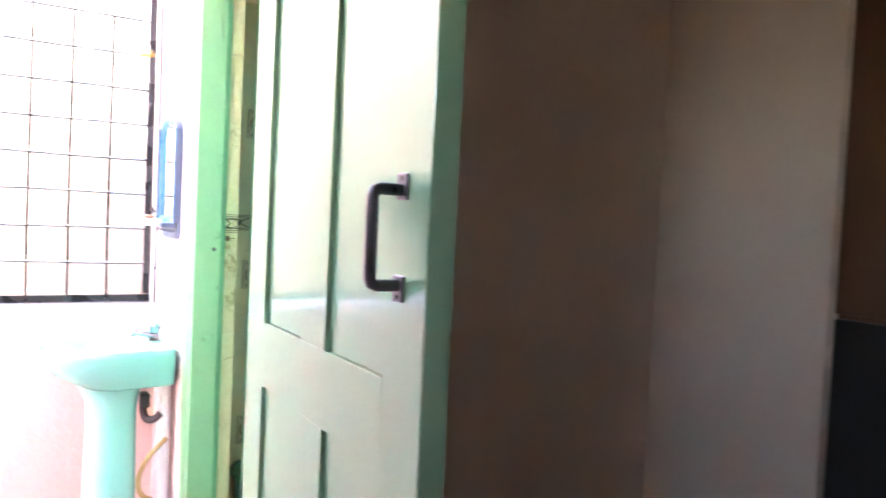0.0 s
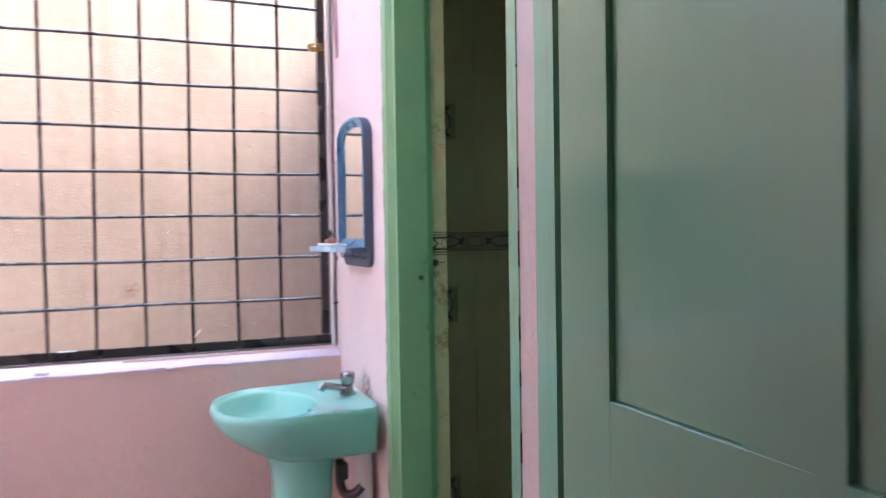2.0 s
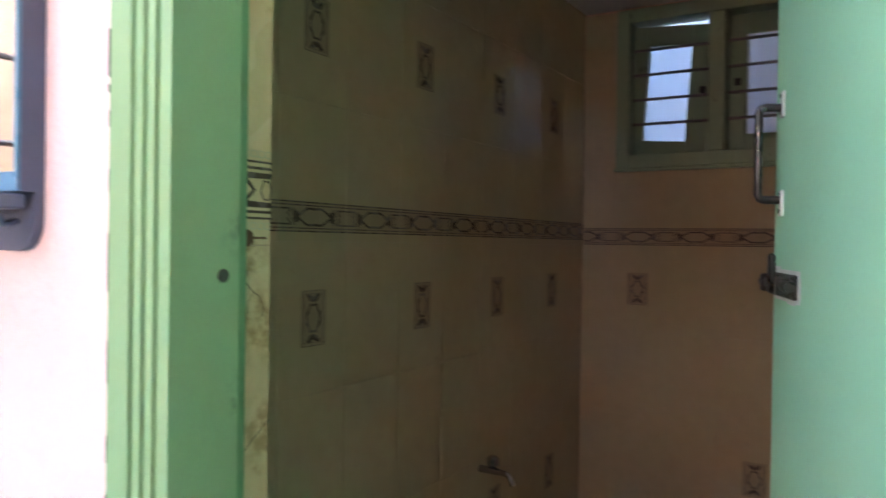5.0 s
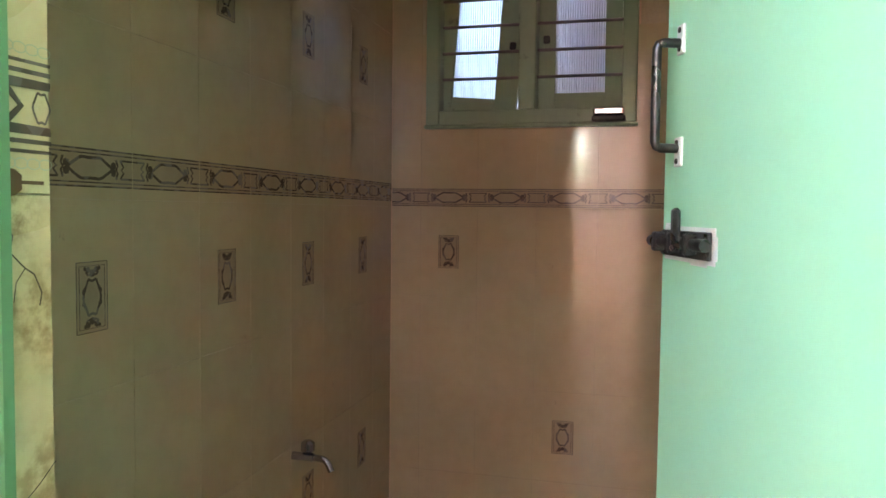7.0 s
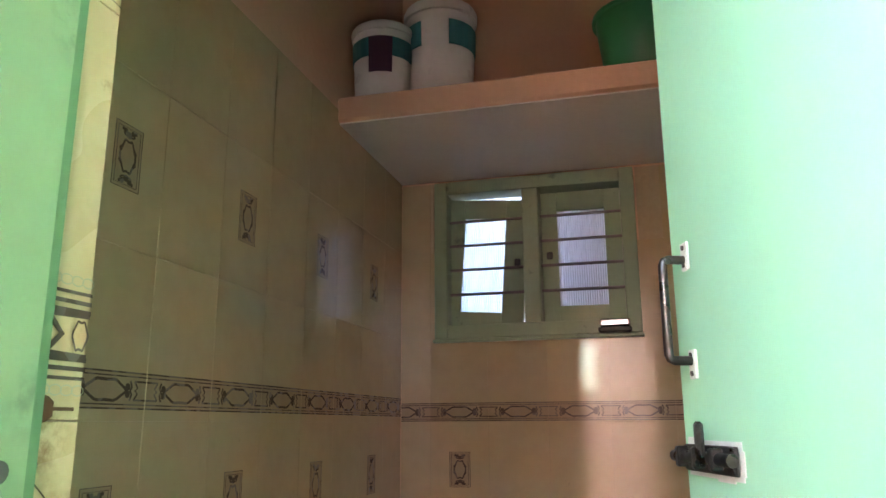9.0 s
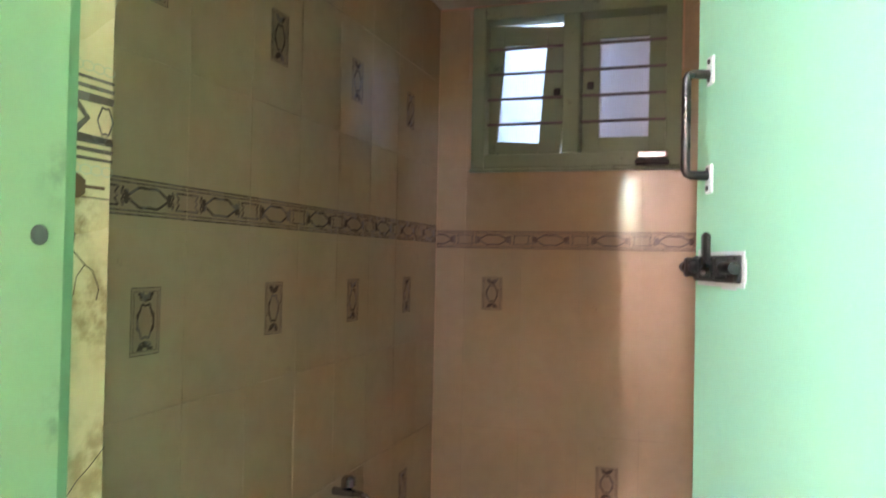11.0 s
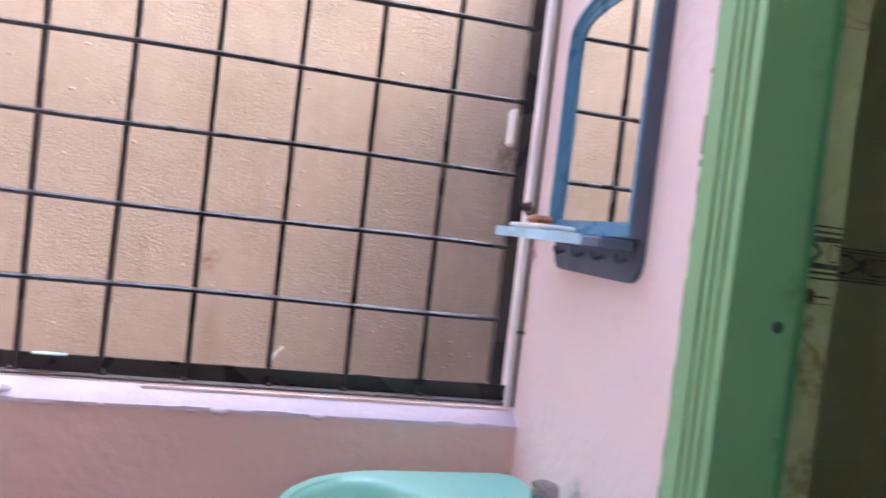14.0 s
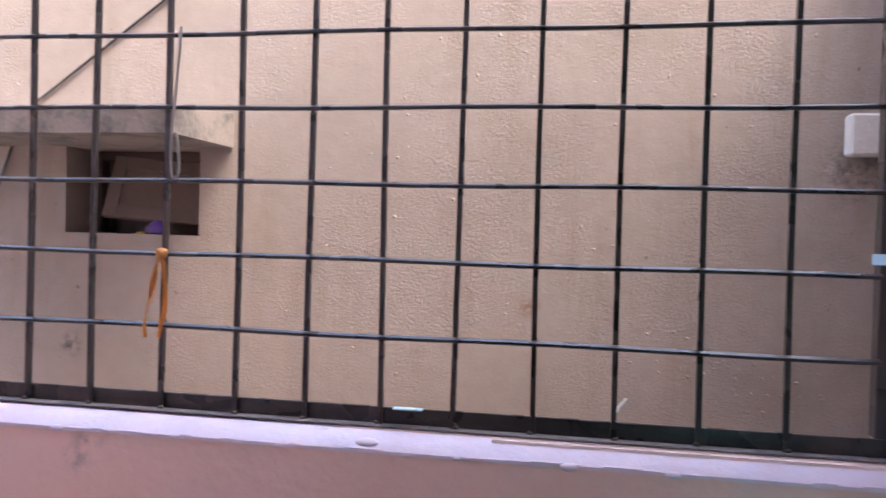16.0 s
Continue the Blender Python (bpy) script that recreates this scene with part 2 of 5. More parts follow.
TEAL = surface("teal_label", (0.04, 0.24, 0.24), (0.03, 0.19, 0.19), 0.4)
MAROON = surface("maroon_label", (0.08, 0.02, 0.05), (0.06, 0.015, 0.04), 0.4)
BUCKET = surface("green_plastic", (0.03, 0.24, 0.10), (0.025, 0.19, 0.08), 0.35)
FLOOR = surface("red_oxide_floor", (0.24, 0.14, 0.10), (0.18, 0.105, 0.075), 0.3, bump=0.1, stain=(0.15, 0.07, 0.05))
BEDROOM = surface("dusky_pink_room_paint", (0.57, 0.435, 0.345), (0.51, 0.38, 0.30), 0.6, bump=0.3, bump_scale=40)
GROUND = surface("dusty_ground", (0.44, 0.39, 0.33), (0.34, 0.30, 0.25), 0.95, bump=0.6)
CABLE = surface("black_cable", (0.05, 0.042, 0.04), (0.03, 0.025, 0.025), 0.6)

MIRROR, t_, p_ = nodes_of("mirror_glass")
p_.inputs["Metallic"].default_value, p_.inputs["Roughness"].default_value = 1.0, 0.015
t_.links.new(mix(t_, ramp(t_, noise_of(t_, 40, 5), 0.66, 0.8), (0.88, 0.90, 0.91), (0.55, 0.52, 0.50)), p_.inputs["Base Color"])

REEDED, t_, p_ = nodes_of("reeded_glass")
p_.inputs["Base Color"].default_value = (0.70, 0.78, 0.88, 1)
p_.inputs["Transmission Weight"].default_value, p_.inputs["Roughness"].default_value, p_.inputs["IOR"].default_value = 1.0, 0.36, 1.35
wv = put(t_, "ShaderNodeTexWave", Scale=42.0, Distortion=0.3)
wv.bands_direction = "Y"
t_.links.new(place(t_), wv.inputs["Vector"])
bn_ = put(t_, "ShaderNodeBump", Strength=0.9, Distance=0.004)
t_.links.new(wv.outputs["Fac"], bn_.inputs["Height"])
t_.links.new(bn_.outputs[0], p_.inputs["Normal"])


# ---- building helpers ----
ORIGIN = {}


def thing(name, at, label, category, group="", turn=0.0):
    """An empty at the base of a thing; its parts are given in world metres, unless it is turned."""
    ob = new(name)
    ob.empty_display_size = 0.05
    ob.matrix_basis = pose(*at, 0, 0, turn)
    ORIGIN[ob] = Vector((0, 0, 0)) if turn else Vector(at)
    return tagged(ob, label, category, group)


def solid(name, bm, material, kind="", label="", category="", smooth=False):
    """A top-level mesh in world metres, its origin at its base."""
    lo = [min(v.co[i] for v in bm.verts) for i in range(3)]
    hi = [max(v.co[i] for v in bm.verts) for i in range(3)]
    base = Vector(((lo[0] + hi[0]) / 2, (lo[1] + hi[1]) / 2, lo[2]))
    ob = link(name, bm, material, base, smooth)
    ob.location = base
    ORIGIN[ob] = base
    return tagged(ob, label, category, "", kind)


def link(name, bm, material, shift, smooth):
    bmesh.ops.recalc_face_normals(bm, faces=bm.faces)
    if shift.length:
        bmesh.ops.translate(bm, vec=-shift, verts=bm.verts)
    me = bpy.data.meshes.new(name)
    bm.to_mesh(me)
    bm.free()
    me.materials.append(material)
    if smooth:
        for f in me.polygons:
            f.use_smooth = True
        me.set_sharp_from_angle(angle=radians(40))
    return new(name, me)


def part(name, bm, material, parent, label="", smooth=False):
    ob = link(name, bm, material, ORIGIN[parent], smooth)
    ob.parent = parent
    ORIGIN[ob] = ORIGIN[parent]
    return tagged(ob, label)


def box(bm, x0, y0, z0, x1, y1, z1, bevel=0.0, segments=1):
    r = bmesh.ops.create_cube(bm, size=1, matrix=Matrix.LocRotScale(((x0 + x1) / 2, (y0 + y1) / 2, (z0 + z1) / 2), None, (abs(x1 - x0), abs(y1 - y0), abs(z1 - z0))))
    if bevel:
        es = list({e for v in r["verts"] for e in v.link_edges})
        bmesh.ops.bevel(bm, geom=es, offset=bevel, segments=segments, affect="EDGES")
    return bm


def boxes(*rows, bevel=0.0):
    bm = bmesh.new()
    for r in rows:
        box(bm, *r, bevel=bevel)
    return bm


def rod(bm, a, b, r, sides=8):
    a, b = Vector(a), Vector(b)
    q = (b - a).to_track_quat("Z", "Y")
    bmesh.ops.create_cone(bm, cap_ends=True, segments=sides, radius1=r, radius2=r, depth=(b - a).length, matrix=Matrix.LocRotScale((a + b) / 2, q, None))
    return bm


def tube(bm, points, r, sides=8):
    """A bent round bar through the points."""
    pts = [Vector(p) for p in points]
    rings, side_way = [], None
    for i, p in enumerate(pts):
        d = (pts[min(i + 1, len(pts) - 1)] - pts[max(i - 1, 0)]).normalized()
        if side_way is None:
            side_way = d.orthogonal().normalized()
        side_way = (side_way - d * side_way.dot(d)).normalized()
        other = d.cross(side_way)
        rings.append([bm.verts.new(p + r * (side_way * math.cos(a) + other * math.sin(a))) for a in (2 * math.pi * k / sides for k in range(sides))])
    for a, b in zip(rings, rings[1:]):
        for k in range(sides):
            bm.faces.new((a[k], a[(k + 1) % sides], b[(k + 1) % sides], b[k]))
    bm.faces.new(rings[0][::-1])
    bm.faces.new(rings[-1])
    return bm


def smooth_path(points, n=6):
    """More points along a soft curve."""
    p = [Vector(q) for q in points]
    p = [2 * p[0] - p[1]] + p + [2 * p[-1] - p[-2]]
    out = []
    for i in range(1, len(p) - 2):
        for k in range(n):
            t = k / n
            out.append(0.5 * (2 * p[i] + (p[i + 1] - p[i - 1]) * t + (2 * p[i - 1] - 5 * p[i] + 4 * p[i + 1] - p[i + 2]) * t * t
                              + (3 * p[i] - p[i - 1] - 3 * p[i + 1] + p[i + 2]) * t ** 3))
    return out + [p[-2]]


def lathe(bm, profile, at, sides=24, squash=(1, 1)):
    """Turned round shape: profile rows of (radius, z)."""
    rings = []
    for r, z in profile:
        rings.append([bm.verts.new((at[0] + squash[0] * r * math.cos(a), at[1] + squash[1] * r * math.sin(a), at[2] + z))
                      for a in (2 * math.pi * k / sides for k in range(sides))])
    for a, b in zip(rings, rings[1:]):
        for k in range(sides):
            bm.faces.new((a[k], a[(k + 1) % sides], b[(k + 1) % sides], b[k]))
    bm.faces.new(rings[0][::-1])
    bm.faces.new(rings[-1])
    return bm


def slab_of(bm, outline, d0, d1, axes):
    """A flat outline (u, v) with thickness between d0 and d1; axes puts (u, v, d) into x, y, z."""
    lo = [bm.verts.new(axes(u, v, d0)) for u, v in outline]
    hi = [bm.verts.new(axes(u, v, d1)) for u, v in outline]
    n = len(outline)
    bm.faces.new(lo[::-1])
    bm.faces.new(hi)
    for i in range(n):
        bm.faces.new((lo[i], lo[(i + 1) % n], hi[(i + 1) % n], hi[i]))
    return bm


def ring_of(bm, outer, inner, d0, d1, axes):
    """A frame between two outlines of equally many points."""
    n = len(outer)
    v = [[bm.verts.new(axes(u, w, d)) for u, w in o] for o, d in ((outer, d0), (outer, d1), (inner, d1), (inner, d0))]
    for a in range(4):
        p, q = v[a], v[(a + 1) % 4]
        for i in range(n):
            bm.faces.new((p[i], p[(i + 1) % n], q[(i + 1) % n], q[i]))
    return bm


def structure(name, bm, material, label, category="wall"):
    return solid(name, bm, material, "structure", label, category)


# ---- the plan, in metres ----
EAST = 0.505         # hall face of the east wall
BATH_W, BATH_E, BATH_N = 0.645, 2.615, 2.80
SILL_Y, GRILLE_Y, OUT_Y = 2.880, 2.93, 2.985
SILL_Z, HEAD_Z, CEIL = 0.897, 3.05, 3.10
HALL_W = -3.1
DOOR_S, DOOR_N, DOOR_H = 1.719, 2.421, 2.05      # bathroom door frame, outside
ROOM_N, HALL_S = 1.45, 1.59
LEAF_X, JAMB_L = 0.431, -0.25
FAR_Y, FAR_TOP = 3.741, 2.56

structure("ground", boxes((-40, -40, -0.30, 40, 40, -0.16)), GROUND, "bare dusty ground round the house", "ground")
structure("floor", boxes((HALL_W - 0.12, -1.75, -0.15, 2.77, OUT_Y, 0.0)), FLOOR, "dull red oxide cement floor", "floor")
# The slot over the hall's west part is invented, to let sky light in.
structure("ceiling", boxes((-1.55, -1.75, CEIL, 2.77, OUT_Y, CEIL + 0.12), (HALL_W - 0.12, -1.75, CEIL, -2.15, OUT_Y, CEIL + 0.12), (-2.15, -1.75, CEIL, -1.55, HALL_S, CEIL + 0.12)), WHITEWASH, "whitewashed concrete ceiling with an unseen slot added for sky light", "ceiling")
wall_north = structure("wall_north", boxes((HALL_W, SILL_Y, 0, EAST, OUT_Y, 0.874), (HALL_W, SILL_Y, HEAD_Z, EAST, OUT_Y, CEIL)), SALMON,
                       "pink painted plaster wall under the barred opening")
bm = bmesh.new()
slab_of(bm, [(SILL_Y - 0.003, 0.872), (SILL_Y - 0.003, 0.877), (SILL_Y, 0.8795), (2.912, SILL_Z + 0.003), (2.975, SILL_Z + 0.005), (2.975, 0.8745), (SILL_Y + 0.001, 0.8745)], HALL_W, EAST - 0.004, lambda u, v, d: (d, u, v))
rng = random.Random(5)
for x, r in ((0.02, 0.012), (0.17, 0.010), (-0.83, 0.011), (-0.62, 0.006), (-0.15, 0.006)):
    bmesh.ops.create_icosphere(bm, subdivisions=2, radius=r, matrix=Matrix.LocRotScale((x, SILL_Y - 0.001, 0.874), None, (1.2, 0.7, 0.55)))
bmesh.ops.create_icosphere(bm, subdivisions=3, radius=0.014, matrix=Matrix.LocRotScale((-0.295, 2.890, 0.885), None, (1.4, 0.7, 0.55)))
rng = random.Random(21)
for k in range(90):
    bmesh.ops.create_icosphere(bm, subdivisions=1, radius=rng.uniform(0.004, 0.010), matrix=Matrix.LocRotScale((rng.uniform(-1.9, 0.47), SILL_Y - 0.001, 0.873 + rng.uniform(0.0, 0.005)), None, (rng.uniform(1.5, 5), 0.35, 0.4)))
part("sill", bm, LILAC, wall_north, "pale lilac paint with hardened drips", True)
part("bare_strip", boxes((-0.36, 2.9125, SILL_Z + 0.002, EAST - 0.014, 2.940, SILL_Z + 0.0052), (-0.10, 2.9045, SILL_Z - 0.002, EAST - 0.014, 2.9125, SILL_Z + 0.0030)), PINK, wall_north, "pink plaster left bare behind the pale lip")
structure("wall_east", slab_of(boxes((0.512, DOOR_S, DOOR_H, BATH_W, DOOR_N, CEIL)), [(0.506, DOOR_N), (BATH_W, DOOR_N), (BATH_W, OUT_Y), (0.499, OUT_Y)], 0, CEIL, lambda u, v, d: (u, v, d)), PINK, "pink painted plaster wall beside the wash basin")
structure("wall_east_end", boxes((0.504, HALL_S, 0, BATH_W, DOOR_S, CEIL)), PINK_ROUGH, "rough pink plaster wall between two doors")
structure("wall_south", boxes((HALL_W, ROOM_N + 0.004, 0, JAMB_L - 0.06, HALL_S, CEIL), (0.50, ROOM_N + 0.004, 0, 2.77, HALL_S, CEIL),
                              (JAMB_L - 0.06, ROOM_N + 0.004, DOOR_H, 0.50, HALL_S, CEIL)), PINK, "pink painted partition wall with a doorway")
structure("wall_west", boxes((HALL_W - 0.12, ROOM_N + 0.004, 0, HALL_W, OUT_Y, 1.5), (HALL_W - 0.12, ROOM_N + 0.004, 2.0, HALL_W, OUT_Y, CEIL), (HALL_W - 0.12, ROOM_N + 0.004, 1.5, HALL_W, 2.56, 2.0),
                             (HALL_W - 0.12, 2.77, 1.5, HALL_W, OUT_Y, 2.0)), PINK, "pink painted end wall of the hall with a narrow opening")
structure("wall_room_east", boxes((1.5, 0.97, 0, 1.62, ROOM_N, CEIL), (1.5, -1.75, 0, 1.62, 0.12, CEIL), (1.5, 0.12, 2.05, 1.62, 0.97, CEIL)), BEDROOM, "dusky pink painted wall of the first room")
# The high opening is invented and out of view; it lights the room.
structure("wall_room_west", boxes((-1.7, -1.75, 0, -1.58, -0.85, CEIL), (-1.7, -0.2, 0, -1.58, ROOM_N, CEIL), (-1.7, -0.85, 0, -1.58, -0.2, 1.62), (-1.7, -0.85, 1.92, -1.58, -0.2, CEIL)), BEDROOM, "dusky pink painted wall of the first room")
structure("wall_room_south", boxes((-1.58, -1.75, 0, 1.5, -1.62, CEIL)), BEDROOM, "dusky pink painted wall of the first room")
structure("wall_room_north", boxes((-1.58, ROOM_N, 0, JAMB_L - 0.062, ROOM_N + 0.004, CEIL), (0.502, ROOM_N, 0, 1.5, ROOM_N + 0.004, CEIL),
                                   (JAMB_L - 0.062, ROOM_N, DOOR_H, 0.502, ROOM_N + 0.004, CEIL)), BEDROOM, "dusky pink painted wall round the doorway")
wall_bath_north = structure("wall_bathroom_north", boxes((BATH_W, BATH_N + 0.006, 0, 2.77, OUT_Y, CEIL)), PEACH, "bathroom wall tiled to head height in cream")
WIN_S, WIN_N, WIN_B, WIN_T = 2.018, 2.680, 1.427, 1.962
wall_bath_east = structure("wall_bathroom_east", boxes((BATH_E + 0.006, HALL_S, 0, 2.77, BATH_N + 0.006, WIN_B), (BATH_E + 0.006, HALL_S, WIN_T, 2.77, BATH_N + 0.006, CEIL),
                           (BATH_E + 0.006, HALL_S, WIN_B, 2.77, WIN_S, WIN_T), (BATH_E + 0.006, WIN_N, WIN_B, 2.77, BATH_N + 0.006, WIN_T)), PEACH,
                           "bathroom wall tiled in cream with a small window")

# neighbouring house across the gap
nx0, nx1, nz0, nz1 = -1.459, -1.036, 1.199, 1.453
house = thing("neighbour_house", (0, FAR_Y, -0.16), "tan rough-plastered house wall across a narrow gap", "house")
part("wall", boxes((nx1, FAR_Y, -0.16, 2.9, FAR_Y + 0.25, FAR_TOP), (-8, FAR_Y, -0.16, nx0, FAR_Y + 0.25, FAR_TOP), (nx0, FAR_Y, -0.16, nx1, FAR_Y + 0.25, nz0),
                   (nx0, FAR_Y, nz1, nx1, FAR_Y + 0.25, FAR_TOP), (nx0 - 0.05, FAR_Y + 0.25, nz0 - 0.05, nx1 + 0.05, FAR_Y + 0.3, nz1 + 0.05)), TAN, house, "tan rough plaster with stains")
bm = bmesh.new()
prof = [(FAR_Y, 1.452), (FAR_Y, 1.550), (3.41, 1.507), (3.41, 1.446)]
slab_of(bm, prof, -1.8, -0.936, lambda u, v, d: (d, u, v))
part("sunshade", bm, surface("weathered_pinkish_cement", (0.27, 0.22, 0.195), (0.20, 0.165, 0.145), 0.9, bump=0.5, stain=(0.11, 0.095, 0.085), stain_scale=10, stain_at=(0.44, 0.68)), house, "weathered cement sunshade over the small window")
win = part("window", boxes((nx0, FAR_Y + 0.13, nz0 + 0.004, nx0 + 0.03, FAR_Y + 0.17, nz1), (nx1 - 0.03, FAR_Y + 0.13, nz0 + 0.004, nx1, FAR_Y + 0.17, nz1),
                       (nx0 + 0.03, FAR_Y + 0.13, nz1 - 0.03, nx1 - 0.03, FAR_Y + 0.17, nz1), bevel=0.003), WOOD, house, "dark wooden window frame")
SHUTTER = surface("faded_shutter_paint", (0.24, 0.18, 0.14), (0.19, 0.14, 0.11), 0.7, bump=0.3)


def shutter_piece(*r):
    bm = box(bmesh.new(), *r, bevel=0.002)
    bmesh.ops.transform(bm, matrix=pose(-1.218, FAR_Y + 0.10, 1.335, -22, 4, 14), verts=bm.verts)
    return bm


shutter = part("shutter", shutter_piece(-0.11, 0.008, -0.06, 0.11, 0.014, 0.06), SHUTTER, house, "faded wooden shutter left ajar")
for r in ((-0.15, 0, -0.10, -0.11, 0.02, 0.10), (0.11, 0, -0.10, 0.15, 0.02, 0.10)):
    part("stile", shutter_piece(*r), SHUTTER, shutter)
for r in ((-0.11, 0, 0.06, 0.11, 0.02, 0.10), (-0.11, 0, -0.10, 0.11, 0.02, -0.06)):
    part("rail", shutter_piece(*r), SHUTTER, shutter)
part("coping", boxes((-8, FAR_Y - 0.02, FAR_TOP, 2.9, FAR_Y + 0.27, FAR_TOP + 0.05), bevel=0.006), CEMENT, house)
part("corbel", boxes((0.672, 3.690, 1.439, 0.756, FAR_Y, 1.541), bevel=0.006), surface("stained_white_plaster", (0.62, 0.57, 0.52), (0.48, 0.43, 0.38), 0.8, bump=0.5, stain=(0.30, 0.25, 0.21), stain_scale=20), house, "short white plastered ledge")
purple = solid("plastic_toy", lathe(bmesh.new(), [(0.012, 0), (0.034, 0.004), (0.036, 0.02), (0.024, 0.032), (0.010, 0.042), (0.003, 0.044)], (-1.190, FAR_Y + 0.045, nz0), 14, (1, 0.7)), PURPLE, "", "small purple plastic bottle cap on the window ledge", "cap", True)
solid("yellow_scrap", boxes((-1.250, FAR_Y + 0.03, nz0, -1.220, FAR_Y + 0.06, nz0 + 0.008), bevel=0.002), YELLOW, "", "yellow plastic scrap on the window ledge", "scrap")
solid("wall_cable", tube(bmesh.new(), smooth_path([(-1.00, FAR_Y - 0.006, 1.98), (-1.156, FAR_Y - 0.005, 1.872), (-1.37, FAR_Y - 0.005, 1.718), (-1.547, FAR_Y - 0.005, 1.591), (-1.62, FAR_Y - 0.005, 1.548)]), 0.0035, 6), CABLE, "", "thin black cable slanting across the tan wall", "cable", True)
solid("wall_cable", tube(bmesh.new(), smooth_path([(-1.638, FAR_Y - 0.005, 1.450), (-1.668, FAR_Y - 0.005, 1.364), (-1.70, FAR_Y - 0.005, 1.27), (-1.75, FAR_Y - 0.005, 1.0), (-1.76, FAR_Y - 0.005, -0.16)]), 0.0035, 6), CABLE, "", "thin black cable hanging under the cement sunshade", "cable", True)

# house outside the bathroom window
side = thing("side_house", (3.2, 1.0, -0.16), "weathered lilac house wall close outside the bathroom window", "house")
part("wall", boxes((3.06, -6, -0.16, 3.3, 2.42, 5.6)), surface("weathered_lilac_paint", (0.30, 0.235, 0.255), (0.24, 0.19, 0.20), 0.8, bump=0.4, stain=(0.16, 0.13, 0.13), stain_scale=4), side)
part("parapet", boxes((3.02, -6, 5.6, 3.34, 2.46, 5.7), bevel=0.01), WHITEWASH, side)
# Added slab, never in view: dims the right pane by blocking the sky.
structure("window_sunshade", boxes((2.774, 1.2, 2.20, 3.05, 2.40, 2.27), bevel=0.006), CEMENT, "unseen cement slab added to keep sky light off the bathroom window", "sunshade")
structure("alley_end_wall", boxes((0.757, OUT_Y + 0.004, -0.16, 0.90, FAR_Y - 0.004, 2.2)), TAN, "tan plastered wall closing the gap between the houses")
yard = thing("yard_wall", (3.6, 5.0, -0.16), "whitewashed yard wall seen through the bathroom window", "wall")
part("wall", boxes((3.55, 2.2, -0.16, 3.7, 9, 5.2)), surface("old_bluish_whitewash", (0.27, 0.35, 0.44), (0.21, 0.28, 0.36), 0.8, bump=0.4), yard)
part("coping", boxes((3.51, 2.2, 5.2, 3.74, 9, 5.26), bevel=0.01), CEMENT, yard)

# ---- barred opening ----
grille = thing("window_grille", (-2.1, GRILLE_Y, SILL_Z), "dark iron grille of square bars in the wall opening", "grille")
part("bottom_rail", boxes((HALL_W + 0.004, GRILLE_Y + 0.0048, SILL_Z + 0.008, EAST - 0.012, GRILLE_Y + 0.011, SILL_Z + 0.036), bevel=0.001), IRON, grille)
part("bottom_flange", boxes((HALL_W + 0.004, GRILLE_Y - 0.016, SILL_Z + 0.0065, EAST - 0.012, GRILLE_Y + 0.0045, SILL_Z + 0.0098), bevel=0.001), DUSTY_IRON, grille, "dusty lower lip of the angle iron")
part("top_rail", boxes((HALL_W + 0.004, GRILLE_Y - 0.004, HEAD_Z - 0.026, EAST - 0.012, GRILLE_Y + 0.020, HEAD_Z - 0.002), bevel=0.001), IRON, grille)
part("side_rail", boxes((0.457, GRILLE_Y - 0.006, SILL_Z + 0.039, 0.480, GRILLE_Y + 0.018, HEAD_Z - 0.027), bevel=0.001), IRON, grille)
part("side_rail", boxes((HALL_W + 0.004, GRILLE_Y - 0.006, SILL_Z + 0.039, HALL_W + 0.030, GRILLE_Y + 0.018, HEAD_Z - 0.027), bevel=0.001), IRON, grille)
rng = random.Random(11)


for x in (0.337, 0.212, 0.087, -0.039, -0.163, -0.288, -0.413, -0.538, -0.671, -0.805, -0.929, *(-1.055 - 0.125 * k for k in range(16))):
    lean, phase = rng.uniform(-0.003, 0.003), rng.uniform(0, 6)
    pts = [(x + lean * (k / 10 - 0.4) + 0.0022 * math.sin(phase + k * 0.9), GRILLE_Y, SILL_Z + 0.010 + (HEAD_Z - SILL_Z - 0.014) * k / 10) for k in range(11)]
    bm = bmesh.new()
    vs = [[bm.verts.new((p[0] + dx, p[1] + dy, p[2])) for dx, dy in ((-0.0042, -0.0042), (0.0042, -0.0042), (0.0042, 0.0042), (-0.0042, 0.0042))] for p in pts]
    for a, b in zip(vs, vs[1:]):
        for k in range(4):
            bm.faces.new((a[k], a[(k + 1) % 4], b[(k + 1) % 4], b[k]))
    bm.faces.new(vs[0][::-1]), bm.faces.new(vs[-1])
    part("upright_bar", bm, IRON, grille)
WELD = surface("rough_weld_metal", (0.10, 0.075, 0.065), (0.06, 0.045, 0.04), 0.6, big=60, bump=0.4)
for x in (0.337, 0.212, 0.087, -0.039, -0.163, -0.288, -0.413, -0.538, -0.671, -0.805, -0.929, -1.055, -1.180, -1.305):
    bm = bmesh.new()
    bmesh.ops.create_icosphere(bm, subdivisions=2, radius=0.0046, matrix=Matrix.LocRotScale((x + rng.uniform(-0.003, 0.003), GRILLE_Y - 0.003, SILL_Z + 0.0115), None, (1.25, 0.8, rng.uniform(0.7, 1.3))))
    for v in bm.verts:
        v.co += v.co.normalized() * 0.0014 * noise.noise(v.co * 260)
    part("weld_bead", bm, WELD, grille, "", True)
